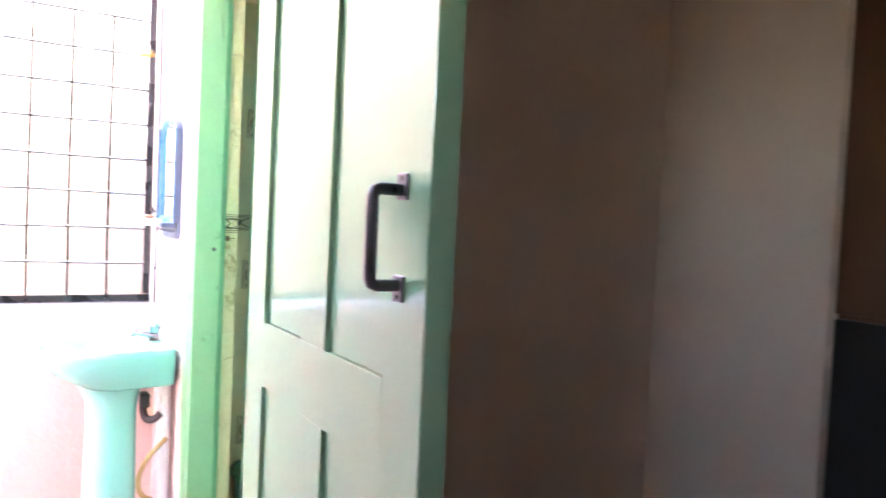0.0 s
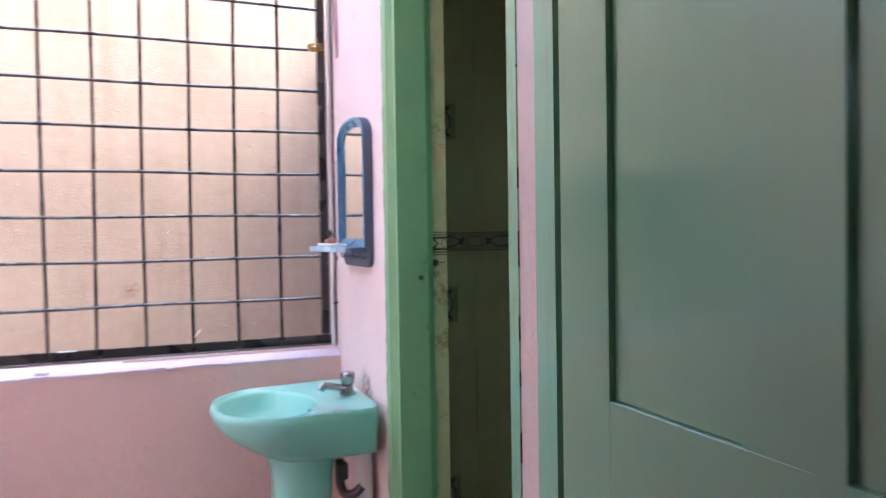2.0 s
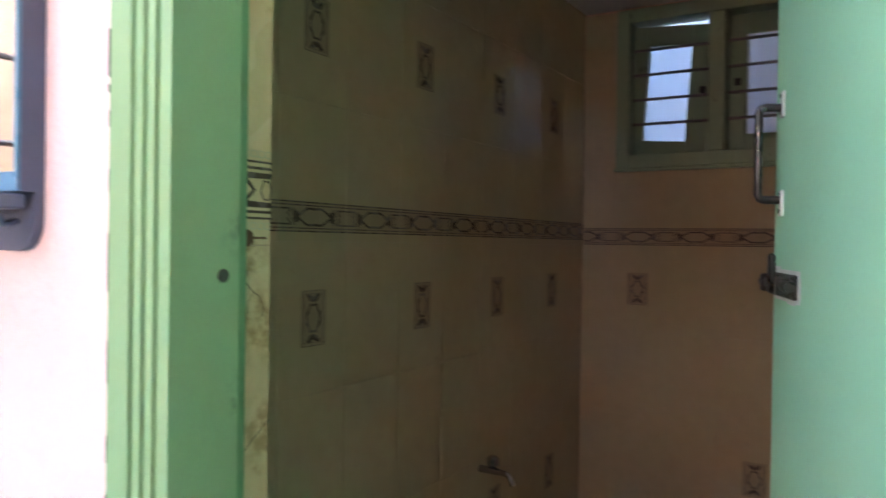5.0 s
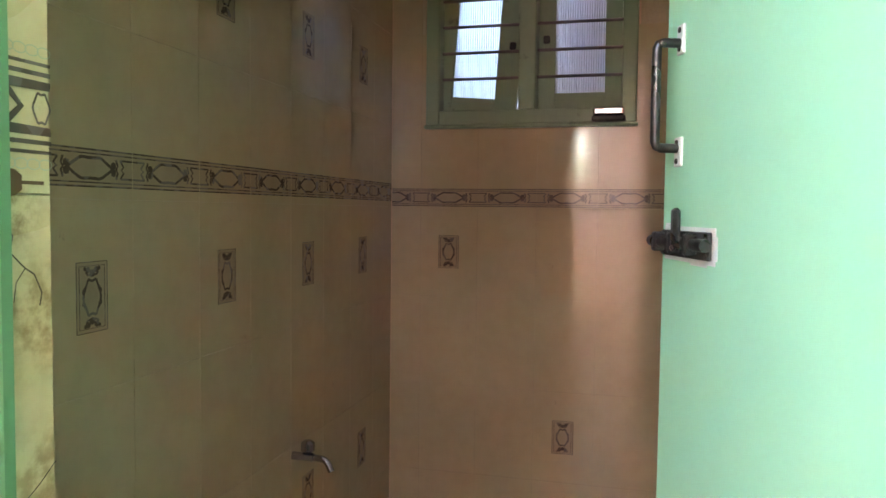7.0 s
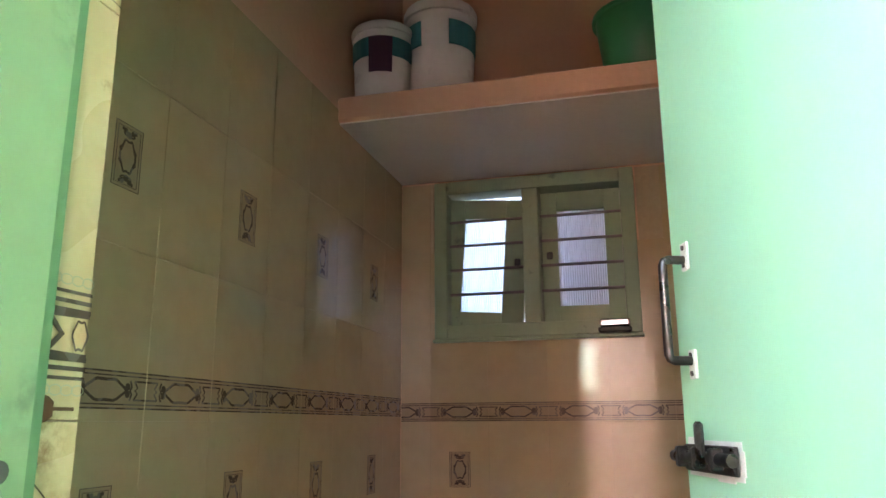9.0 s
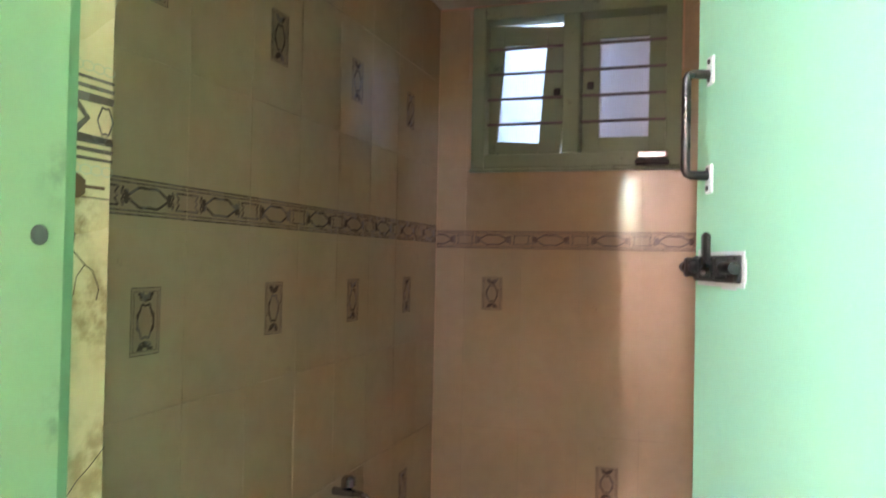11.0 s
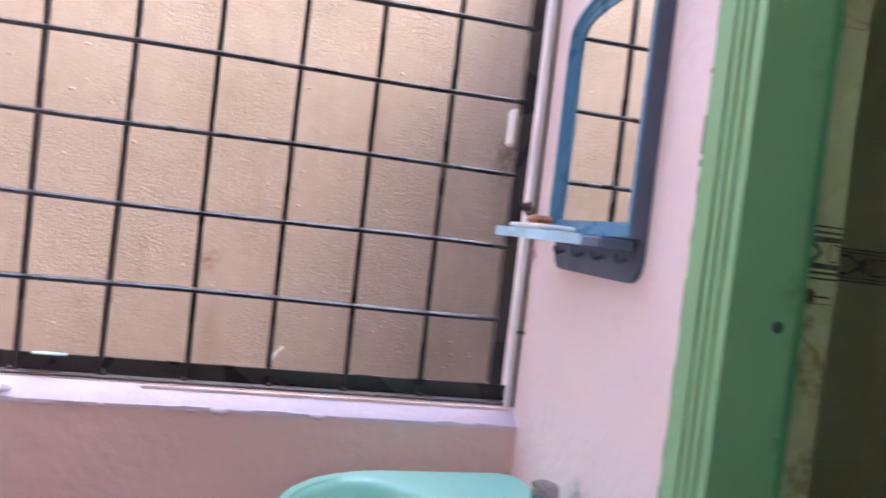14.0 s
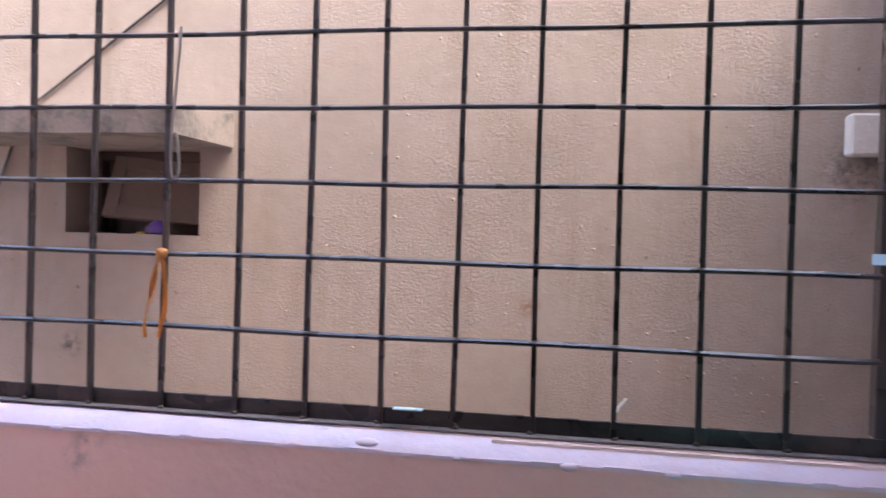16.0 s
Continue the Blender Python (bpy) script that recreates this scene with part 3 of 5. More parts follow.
for j in range(17):
    z = 1.049 + 0.1235 * j
    lean, phase = rng.uniform(-0.003, 0.003), rng.uniform(0, 6)
    bm = bmesh.new()
    pts = [(HALL_W + 0.03 + (EAST - 0.075 - HALL_W) * k / 40, GRILLE_Y - 0.009, z + lean * (k / 40 - 0.85) + 0.0014 * math.sin(phase + k * 0.8)) for k in range(41)]
    vs = [[bm.verts.new((p[0], p[1] + dy, p[2] + dz)) for dy, dz in ((-0.0040, -0.0030), (-0.0026, -0.0042), (0.0040, -0.0042), (0.0040, 0.0042), (0.0014, 0.0042), (-0.0040, 0.0010))] for p in pts]
    for a, b in zip(vs, vs[1:]):
        for k in range(6):
            bm.faces.new((a[k], a[(k + 1) % 6], b[(k + 1) % 6], b[k]))
    bm.faces.new(vs[0][::-1]), bm.faces.new(vs[-1])
    part("cross_bar", bm, IRON, grille)

# ---- bathroom door frame, fluted on the hall side ----
def fluted_post(y0, y1, xa, xb, x1, flutes):
    """An upright post in plan; its hall face runs from xa at y1 to xb at y0 and carries long grooves."""
    face = lambda y: xa + (xb - xa) * (y1 - y) / (y1 - y0)
    out = [(x1, y0), (x1, y1), (face(y1), y1)]
    for a, b in flutes:
        out += [(face(b), b), (face(b) + 0.006, b - 0.0016), (face(a) + 0.006, a + 0.0016), (face(a), a)]
    return out + [(face(y0), y0)]


frame_b = thing("door_frame", (EAST, 2.10, 0), "mint green painted wooden door frame with a fluted face", "door frame", "door frames")
FX0, JAMB_Y = 0.503, 2.357
fl = [(2.3685 + 0.0125 * k, 2.3740 + 0.0125 * k) for k in (2, 1, 0)]
post = part("post", slab_of(bmesh.new(), fluted_post(JAMB_Y, DOOR_N, FX0, 0.515, 0.591, fl), 0, DOOR_H, lambda u, v, d: (u, v, d)), MINT, frame_b, "glossy mint green paint, chipped along the wall")
hole = rod(bmesh.new(), (0.572, JAMB_Y - 0.0002, 1.133), (0.572, JAMB_Y - 0.0010, 1.133), 0.0062, 14)
part("bolt_hole", hole, surface("dusty_dark_hole", (0.07, 0.085, 0.065), (0.12, 0.14, 0.11), 0.8, big=120), post, "dark drilled hole")
# The rebate's shade is put into this strip's darker green.
part("rebate", boxes((0.5912, JAMB_Y + 0.007, 0, 0.6070, DOOR_N, DOOR_H), bevel=0.001), surface("rebate_shade_green", (0.17, 0.37, 0.18), (0.13, 0.29, 0.14), 0.5, stain=(0.08, 0.2, 0.12), stain_scale=20), post, "green strip darkened to show the rebate's shade")
part("post", slab_of(bmesh.new(), fluted_post(DOOR_S, 1.773, 0.513, 0.502, 0.618, []), 0, DOOR_H, lambda u, v, d: (u, v, d)), WORN_MINT, frame_b, "mint paint worn to brown wood")
part("head", boxes((0.517, 1.774, DOOR_H - 0.06, 0.590, JAMB_Y - 0.001, DOOR_H), bevel=0.002), MINT, frame_b)
bm = bmesh.new()
rng = random.Random(3)
z = 0.1
while z < 2.0:
    h = rng.uniform(0.004, 0.05)
    box(bm, FX0 - 0.0003, DOOR_N - 0.0003, z, FX0 + 0.004, DOOR_N + rng.choice((0.0004, 0.0007, 0.0010, 0.0022)), z + h)
    z += h + rng.uniform(0.002, 0.05)
part("paint_crack", bm, BLACK, frame_b, "dark broken joint between wood and plaster")
bm = bmesh.new()
z = 0.1
while z < 2.0:
    h = rng.uniform(0.004, 0.06)
    box(bm, 0.5014, DOOR_S - rng.uniform(0.0003, 0.0012), z, 0.506, DOOR_S + 0.0004, z + h)
    z += h + rng.uniform(0.03, 0.16)
part("paint_crack", bm, BLACK, frame_b, "dark broken joint between wood and plaster")

# ---- bathroom door leaf, swung inwards ----
leaf_b = thing("bathroom_door", (0.550, 1.783, 0), "open pale mint flush door with pull handle and sliding bolt", "door", "", math.degrees(math.atan2(0.2, 0.6)))
# local: x along the leaf, y outwards from the seen face
panel = part("panel", box(bmesh.new(), 0.0, -0.034, 0.012, 0.634, 0.0, 2.0, 0.003, 2), MINT_LEAF, leaf_b)


def pull_handle(leaf, x, z0, z1, reach, plate, metal, tint, sign=1, r=0.0052):
    """A bowed pull handle with a foot at each end, standing off along y."""
    zi, zo = z0 + 0.004, z1 - 0.004
    k = reach * 0.22
    path = [(x, 0.002 * sign, zo), (x, (reach - k) * sign, zo), (x, (reach - 0.3 * k) * sign, zo - 0.3 * k), (x, reach * sign, zo - k),
            (x, reach * sign, zo * 0.7 + zi * 0.3), (x, reach * sign, zo * 0.3 + zi * 0.7),
            (x, reach * sign, zi + k), (x, (reach - 0.3 * k) * sign, zi + 0.3 * k), (x, (reach - k) * sign, zi), (x, 0.002 * sign, zi)]
    grip = part("handle", tube(bmesh.new(), path, r, 10), metal, leaf, "bowed pull handle", True)
    for z in (z0, z1):
        foot = part("foot_plate", boxes((x - plate, 0.0005 * sign, z - 0.016, x + plate, 0.004 * sign, z + 0.016), bevel=0.001), tint, grip)
        for dz in (-0.010, 0.010):
            rod_bm = rod(bmesh.new(), (x, 0.0035 * sign, z + dz), (x, 0.0055 * sign, z + dz), 0.003, 10)
            part("screw", rod_bm, BLACK, grip)


pull_handle(leaf_b, 0.586, 1.219, 1.340, 0.029, 0.009, STEEL, PRIMER)
bolt = part("sliding_bolt", boxes((0.489, 0.0003, 1.101, 0.622, 0.0012, 1.1385), (0.485, 0.0003, 1.106, 0.499, 0.0011, 1.130), (0.509, 0.0003, 1.0985, 0.549, 0.0010, 1.104), (0.589, 0.0003, 1.135, 0.621, 0.0010, 1.1415)), PRIMER, leaf_b, "tarnished tower bolt on a white unpainted patch")
part("backplate", boxes((0.494, 0.002, 1.106, 0.62, 0.006, 1.134), bevel=0.001), BLACK, bolt)
part("barrel", rod(bmesh.new(), (0.489, 0.011, 1.121), (0.638, 0.011, 1.121), 0.0065, 12), STEEL, bolt, "", True)
for x in (0.519, 0.564, 0.607):
    part("staple", boxes((x, 0.006, 1.110, x + 0.010, 0.0195, 1.132), bevel=0.002), STEEL, bolt)
part("lever", boxes((0.537, 0.016, 1.122, 0.549, 0.024, 1.158), bevel=0.003), STEEL, bolt)
for x in (0.499, 0.616):
    for z in (1.110, 1.130):
        part("screw", rod(bmesh.new(), (x, 0.005, z), (x, 0.0075, z), 0.003, 10), STEEL, bolt)

# ---- doorway between the first room and the hall ----
frame_r = thing("door_frame", (0.10, 1.52, 0), "sage green painted wooden door frame", "door frame", "door frames")
part("post", slab_of(bmesh.new(), [(0.430, 1.482), (0.500, 1.482), (0.500, HALL_S - 0.002), (0.462, HALL_S - 0.002), (0.460, HALL_S - 0.006)], 0, DOOR_H, lambda u, v, d: (u, v, d)), WORN_MINT, frame_r)
part("post", slab_of(bmesh.new(), [(-0.31, 1.452), (-0.244, 1.452), (-0.244, 1.490), (-0.283, HALL_S - 0.006), (-0.285, HALL_S - 0.002), (-0.31, HALL_S - 0.002)], 0, DOOR_H, lambda u, v, d: (u, v, d)), surface("deep_green_paint", (0.20, 0.34, 0.25), (0.16, 0.28, 0.20), 0.35, bump=0.2), frame_r, "deep green glossy paint")
part("head", boxes((-0.243, 1.492, DOOR_H - 0.06, 0.43, HALL_S - 0.004, DOOR_H), bevel=0.002), WORN_MINT, frame_r)

leaf_r = thing("room_door", (LEAF_X, 1.470, 0), "open sage green panelled wooden door with bronze handle", "door", "", -89.8)
LW, LT = 0.692, 0.036
# local: x along the leaf towards the first room, y back from the seen face
st, mu, pw = 0.098, 0.101, 0.195
rails = [(0.012, 0.22), (0.938, 1.055), (1.88, 2.01)]
F = lambda x0, z0, x1, z1: boxes((x0, 0.0, z0, x1, LT, z1), bevel=0.0004)
part("stile", F(0, 0.012, st, 2.01), SAGE, leaf_r)
part("stile", F(st + 2 * pw + mu, 0.012, LW, 2.01), SAGE, leaf_r)
part("muntin", F(st + pw, 0.22, st + pw + mu, 0.938), SAGE, leaf_r)
part("muntin", F(st + pw, 1.055, st + pw + mu, 1.88), SAGE, leaf_r)
for z0, z1 in rails:
    part("rail", F(st, z0, st + 2 * pw + mu, z1), SAGE, leaf_r)
for x0 in (st, st + pw + mu):
    for z0, z1 in ((0.22, 0.938), (1.055, 1.88)):
        part("door_panel", boxes((x0 + 0.001, 0.0075, z0 + 0.001, x0 + pw - 0.001, LT - 0.012, z1 - 0.001)), SAGE, leaf_r)
pull_handle(leaf_r, 0.627, 1.172, 1.295, 0.041, 0.013, BRONZE, BRONZE, -1, 0.0076)
for z in (0.25, 0.60, 1.74):
    part("hinge", rod(bmesh.new(), (-0.004, -0.003, z), (-0.004, -0.003, z + 0.09), 0.005, 10), MINT, leaf_r)

# built-in cupboard in the first room
cup = thing("cupboard", (1.7, 0.545, 0), "dark red-brown wooden cupboard built into the wall", "cupboard")
part("carcass", boxes((1.53, 0.125, 0, 2.0, 0.965, 2.04)), DARK_WOOD, cup)
part("upper_door", boxes((1.508, 0.13, 1.10, 1.53, 0.545, 2.03), bevel=0.003), DARK_WOOD, cup)
part("upper_door", boxes((1.508, 0.55, 1.10, 1.53, 0.96, 2.03), bevel=0.003), DARK_WOOD, cup)
# lower doors nearly black, upper ones red-brown
part("lower_door", boxes((1.508, 0.13, 0.08, 1.53, 0.545, 1.09), bevel=0.003), NEAR_BLACK, cup)
part("lower_door", boxes((1.508, 0.55, 0.08, 1.53, 0.96, 1.09), bevel=0.003), NEAR_BLACK, cup)

# ---- wash basin ----
basin = thing("wash_basin", (0.34, 2.63, 0), "aqua green ceramic pedestal wash basin fixed to the pink wall", "wash basin")
CY, RIM = 2.628, 0.811


def basin_outline(grow=0.0, n=48):
    """Rim seen from above: straight back with an oval front, around the middle line."""
    out = []
    for k in range(n):
        a = 2 * math.pi * k / n
        c, s = math.cos(a), math.sin(a)
        # x: wall at +, front at -
        if c > 0:
            e = 0.20
            x = 0.30 + 0.195 * abs(c) ** e
            y = (0.199 + 0.006 * c + grow) * math.copysign(abs(s) ** 0.22, s)
        else:
            x = 0.30 - (0.197 + grow) * abs(c) ** 0.92
            y = (0.199 + grow) * math.copysign(abs(s) ** 0.86, s)
        out.append((x, y))
    return out


def scaled(o, fx, fy, cx, cy=0.0):
    return [(cx + (x - cx) * fx, cy + (y - cy) * fy) for x, y in o]


def loft(bm, rings, close_last=True, close_first=False):
    vs = [[bm.verts.new(p) for p in r] for r in rings]
    n = len(vs[0])
    for a, b in zip(vs, vs[1:]):
        for k in range(n):
            bm.faces.new((a[k], a[(k + 1) % n], b[(k + 1) % n], b[k]))
    if close_last:
        bm.faces.new(vs[-1])
    if close_first:
        bm.faces.new(vs[0][::-1])
    return bm


O = basin_outline()


def lift(x):
    """The deck by the wall stands a little higher than the front lip."""
    return 0.003 * max(0.0, min(1.0, (x - 0.30) / 0.15))


rim = lambda o, z: [(x, CY + y, z + lift(x)) for x, y in o]
# inside of the bowl, rim, outside of the body, in one skin
bowl = []
n = len(O)
inner = [(0.243 + 0.122 * math.cos(2 * math.pi * k / n), 0.160 * math.sin(2 * math.pi * k / n)) for k in range(n)]
flat = lambda o, z: [(x, CY + y, z) for x, y in o]
bowl.append(flat(scaled(inner, 0.10, 0.10, 0.27), RIM - 0.118))
bowl.append(flat(scaled(inner, 0.45, 0.45, 0.262), RIM - 0.112))
bowl.append(flat(scaled(inner, 0.75, 0.75, 0.252), RIM - 0.088))
bowl.append(flat(scaled(inner, 0.92, 0.92, 0.246), RIM - 0.045))
bowl.append(flat(scaled(inner, 0.99, 0.99, 0.245), RIM - 0.014))
bowl.append(flat(scaled(inner, 1.02, 1.02, 0.244), RIM - 0.0065))
bowl.append(flat(scaled(inner, 1.05, 1.05, 0.245), RIM - 0.0045))
bowl.append(rim(scaled(O, 0.93, 0.93, 0.31), RIM - 0.001))
bowl.append(rim(scaled(O, 0.975, 0.975, 0.33), RIM + 0.002))
bowl.append(rim(scaled(O, 1.0, 1.0, 0.33), RIM - 0.006))
bowl.append(rim(O, RIM - 0.018))


def under(z, shrink_front, shrink_side, wall_keep):
    """Body below the rim: the front draws in towards the pedestal, the back stays by the wall."""
    out = []
    for x, y in O:
        k = max(0.0, min(1.0, (0.50 - x) / 0.40))
        fx = 0.495 - (0.495 - x) * (1 - shrink_front * k)
        fy = y * (1 - shrink_side * (0.06 + 0.94 * k))
        out.append((fx, CY + fy, z + (1 - k) * wall_keep))
    return out


bowl.append(under(RIM - 0.047, 0.035, 0.05, 0.004))
bowl.append(under(RIM - 0.081, 0.12, 0.14, 0.010))
bowl.append(under(RIM - 0.112, 0.24, 0.28, 0.022))
bowl.append(under(RIM - 0.136, 0.38, 0.45, 0.034))
bowl.append(under(RIM - 0.146, 0.50, 0.60, 0.040))
part("bowl", loft(bmesh.new(), bowl, True, True), CERAMIC, basin, "", True)
part("drain", lathe(bmesh.new(), [(0.001, 0.0), (0.020, 0.0), (0.021, 0.003), (0.012, 0.003)], (0.27, CY, RIM - 0.1175), 18), CHROME, basin)
bm = bmesh.new()
for k in range(3):
    rod(bm, (0.352 - 0.0, CY - 0.012 + 0.012 * k, RIM - 0.036), (0.359, CY - 0.012 + 0.012 * k, RIM - 0.034), 0.0035, 10)
part("overflow_hole", bm, BLACK, basin)
ped = []
for z, w, d, cx in ((0.700, 0.124, 0.116, 0.345), (0.672, 0.110, 0.105, 0.345), (0.650, 0.101, 0.098, 0.345), (0.62, 0.095, 0.092, 0.345), (0.56, 0.092, 0.088, 0.345), (0.40, 0.096, 0.086, 0.345), (0.20, 0.100, 0.088, 0.345), (0.07, 0.106, 0.094, 0.345), (0.02, 0.114, 0.104, 0.345), (0.0, 0.116, 0.106, 0.345)):
    ring = []
    for k in range(32):
        a = 2 * math.pi * k / 32
        c, s = math.cos(a), math.sin(a)
        x = cx + (w * (0.62 if c > 0 else 1.0)) * math.copysign(abs(c) ** (0.55 if c > 0 else 0.85), c)
        ring.append((x, CY + d * math.copysign(abs(s) ** 0.8, s), z))
    ped.append(ring)
part("pedestal", loft(bmesh.new(), ped, True, True), CERAMIC, basin, "", True)

TAP_Y = 2.624
tap = thing("basin_tap", (0.455, TAP_Y - 0.006, RIM), "worn chrome pillar tap standing on the wash basin", "tap")
part("base", lathe(bmesh.new(), [(0.022, 0.004), (0.022, 0.009), (0.014, 0.013), (0.013, 0.030)], (0.455, TAP_Y - 0.006, RIM), 20), CHROME, tap, "", True)
part("spout", tube(bmesh.new(), smooth_path([(0.455, TAP_Y - 0.006, RIM + 0.018), (0.430, TAP_Y - 0.010, RIM + 0.024), (0.402, TAP_Y - 0.016, RIM + 0.032), (0.386, TAP_Y - 0.020, RIM + 0.032), (0.378, TAP_Y - 0.022, RIM + 0.022)], 5), 0.0098, 12), CHROME, tap, "", True)
part("knob", lathe(bmesh.new(), [(0.011, 0.022), (0.013, 0.027), (0.0170, 0.032), (0.0200, 0.052), (0.0190, 0.060), (0.015, 0.063), (0.002, 0.064)], (0.455, TAP_Y - 0.006, RIM), 10), CHROME, tap)
waste = thing("waste_pipe", (0.455, 2.56, 0), "grimy white plastic waste pipe behind the pedestal", "pipe")
part("pipe", rod(bmesh.new(), (0.470, 2.530, 0), (0.470, 2.530, 0.705), 0.022, 16), PVC, waste, "", True)
part("trap", tube(bmesh.new(), smooth_path([(0.415, 2.56, 0.66), (0.415, 2.56, 0.60), (0.425, 2.545, 0.575), (0.445, 2.525, 0.58), (0.462, 2.515, 0.60)], 4), 0.012, 12), BRONZE, waste, "dark metal trap", True)
part("valve", boxes((0.40, 2.528, 0.615, 0.43, 0.0 + 2.552, 0.66), bevel=0.004), BLACK, waste)
hose = solid("supply_hose", tube(bmesh.new(), smooth_path([(0.478, 2.50, 0.52), (0.452, 2.49, 0.50), (0.42, 2.495, 0.46), (0.40, 2.51, 0.40), (0.41, 2.53, 0.34), (0.45, 2.55, 0.31), (0.482, 2.555, 0.32)], 4), 0.008, 10), HOSE, "", "yellow-brown bent supply hose under the basin", "hose", True)

# ---- mirror with shelf ----
mirror = thing("wall_mirror", (EAST, 2.65, 1.152), "arched mirror in a blue plastic frame with shelf and hooks", "mirror")
MY, MW, MS, MT, MB = 2.656, 0.137, 1.490, 1.548, 1.152


def arch(w, shoulder, top, bottom, n=18, corner=0.0):
    out = []
    if corner:
        for k in range(5):
            a = math.pi * 1.5 + math.pi / 2 * k / 4
            out.append((w - corner + corner * math.cos(a), bottom + corner + corner * math.sin(a)))
    else:
        out += [(w, bottom)] * 1
    out.append((w, (bottom + shoulder) / 2))
    for k in range(n + 1):
        a = math.pi * k / n
        out.append((w * math.copysign(abs(math.cos(a)) ** 0.8, math.cos(a)) if 0 < k < n else (w if k == 0 else -w), shoulder + (top - shoulder) * math.sin(a) ** 0.85))
    out.append((-w, (bottom + shoulder) / 2))
    if corner:
        for k in range(5):
            a = math.pi + math.pi / 2 * k / 4
            out.append((-w + corner + corner * math.cos(a), bottom + corner + corner * math.sin(a)))
    else:
        out.append((-w, bottom))
    return out


AX = lambda u, v, d: (EAST - d, MY - u, v)
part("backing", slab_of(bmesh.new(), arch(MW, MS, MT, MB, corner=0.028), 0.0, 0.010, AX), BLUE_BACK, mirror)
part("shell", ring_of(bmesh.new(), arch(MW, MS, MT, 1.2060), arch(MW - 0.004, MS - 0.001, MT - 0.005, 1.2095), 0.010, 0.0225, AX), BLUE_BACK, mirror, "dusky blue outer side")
part("rim", ring_of(bmesh.new(), arch(MW - 0.0004, MS, MT - 0.0004, 1.2064), arch(MW - 0.0055, MS - 0.001, MT - 0.008, 1.2125), 0.0225, 0.026, AX), BLUE, mirror, "blue moulded rim")
part("rim", ring_of(bmesh.new(), arch(MW - 0.0045, MS - 0.001, MT - 0.0055, 1.2100), arch(MW - 0.0115, MS - 0.003, MT - 0.015, 1.2180), 0.010, 0.0215, AX), BLUE, mirror, "stepped inner moulding")
part("rim", ring_of(bmesh.new(), arch(MW - 0.0120, MS - 0.003, MT - 0.0155, 1.2185), arch(MW - 0.0180, MS - 0.005, MT - 0.024, 1.2250), 0.010, 0.0175, AX), BLUE, mirror, "stepped inner moulding")
part("glass", slab_of(bmesh.new(), arch(MW - 0.0185, MS - 0.005, MT - 0.0245, 1.2255), 0.011, 0.0145, AX), MIRROR, mirror, "slightly spotted mirror glass")
sh = [(2.575, 0.034), (2.575, 0.062), (2.603, 0.080), (2.797, 0.107), (2.797, 0.034)]
shelf = part("shelf", slab_of(bmesh.new(), [(y, EAST - d) for y, d in sh], 1.192, 1.206, lambda u, v, d: (v, u, d)), PALE_BLUE, mirror, "pale blue shelf")
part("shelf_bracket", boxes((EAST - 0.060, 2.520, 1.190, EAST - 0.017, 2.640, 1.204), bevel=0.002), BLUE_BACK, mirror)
for k in range(4):
    y = 2.538 + 0.0667 * k
    part("hook", tube(bmesh.new(), smooth_path([(EAST - 0.015, y, 1.180), (EAST - 0.026, y, 1.176), (EAST - 0.030, y, 1.180), (EAST - 0.030, y, 1.186)], 3), 0.003, 8), BLUE_BACK, mirror)
dish = solid("soap_dish", boxes((EAST - 0.090, 2.650, 1.206, EAST - 0.038, 2.786, 1.214), bevel=0.003), WHITE_PLASTIC, "", "white plastic soap tray on the mirror shelf", "soap dish")
solid("soap_bar", boxes((EAST - 0.080, 2.700, 1.214, EAST - 0.050, 2.738, 1.226), bevel=0.005), SOAP, "", "worn red-brown soap bar on the white tray", "soap")

# small things round the grille
solid("loose_cable", tube(bmesh.new(), smooth_path([(0.4949, 2.902, SILL_Z + 0.007), (0.4947, 2.902, 1.05), (0.4949, 2.902, 1.30), (0.4947, 2.902, 1.7), (0.4946, 2.902, 2.2), (0.4945, 2.902, HEAD_Z)], 4), 0.0022, 6), CABLE, "", "thin black cable running beside the white conduit", "cable", True)
conduit = solid("conduit_pipe", rod(bmesh.new(), (0.488, 2.911, SILL_Z + 0.004), (0.488, 2.911, HEAD_Z), 0.0056, 12), PVC, "", "thin white conduit running up beside the iron grille", "pipe", True)
bm = bmesh.new()
for k in range(6):
    a = k * 1.1
    tube(bm, smooth_path([(EAST - 0.034, GRILLE_Y - 0.016, 1.790), (EAST - 0.050 - 0.012 * math.cos(a), GRILLE_Y - 0.020 - 0.004 * k, 1.797 + 0.012 * math.sin(a)), (EAST - 0.078, GRILLE_Y - 0.018, 1.797 - 0.004 * k + 0.008), (EAST - 0.056, GRILLE_Y - 0.022, 1.785 + 0.002 * k), (EAST - 0.034, GRILLE_Y - 0.016, 1.792)], 4), 0.0016, 6)
solid("wire_knot", bm, BRASS, "", "twisted brass wire knotted round the grille", "wire", True)
solid("hanging_cord", tube(bmesh.new(), smooth_path([(EAST - 0.020, 2.885, 2.40), (EAST - 0.016, 2.880, 2.15), (EAST - 0.010, 2.866, 1.90), (EAST - 0.007, 2.850, 1.775), (EAST - 0.010, 2.842, 1.755), (EAST - 0.008, 2.836, 1.775), (EAST - 0.008, 2.842, 1.90), (EAST - 0.012, 2.862, 2.1), (EAST - 0.014, 2.868, 2.38)], 5), 0.0025, 6), PINK_CORD, "", "faded pink cord hanging in a loop on the wall", "cord", True)
bm = bmesh.new()
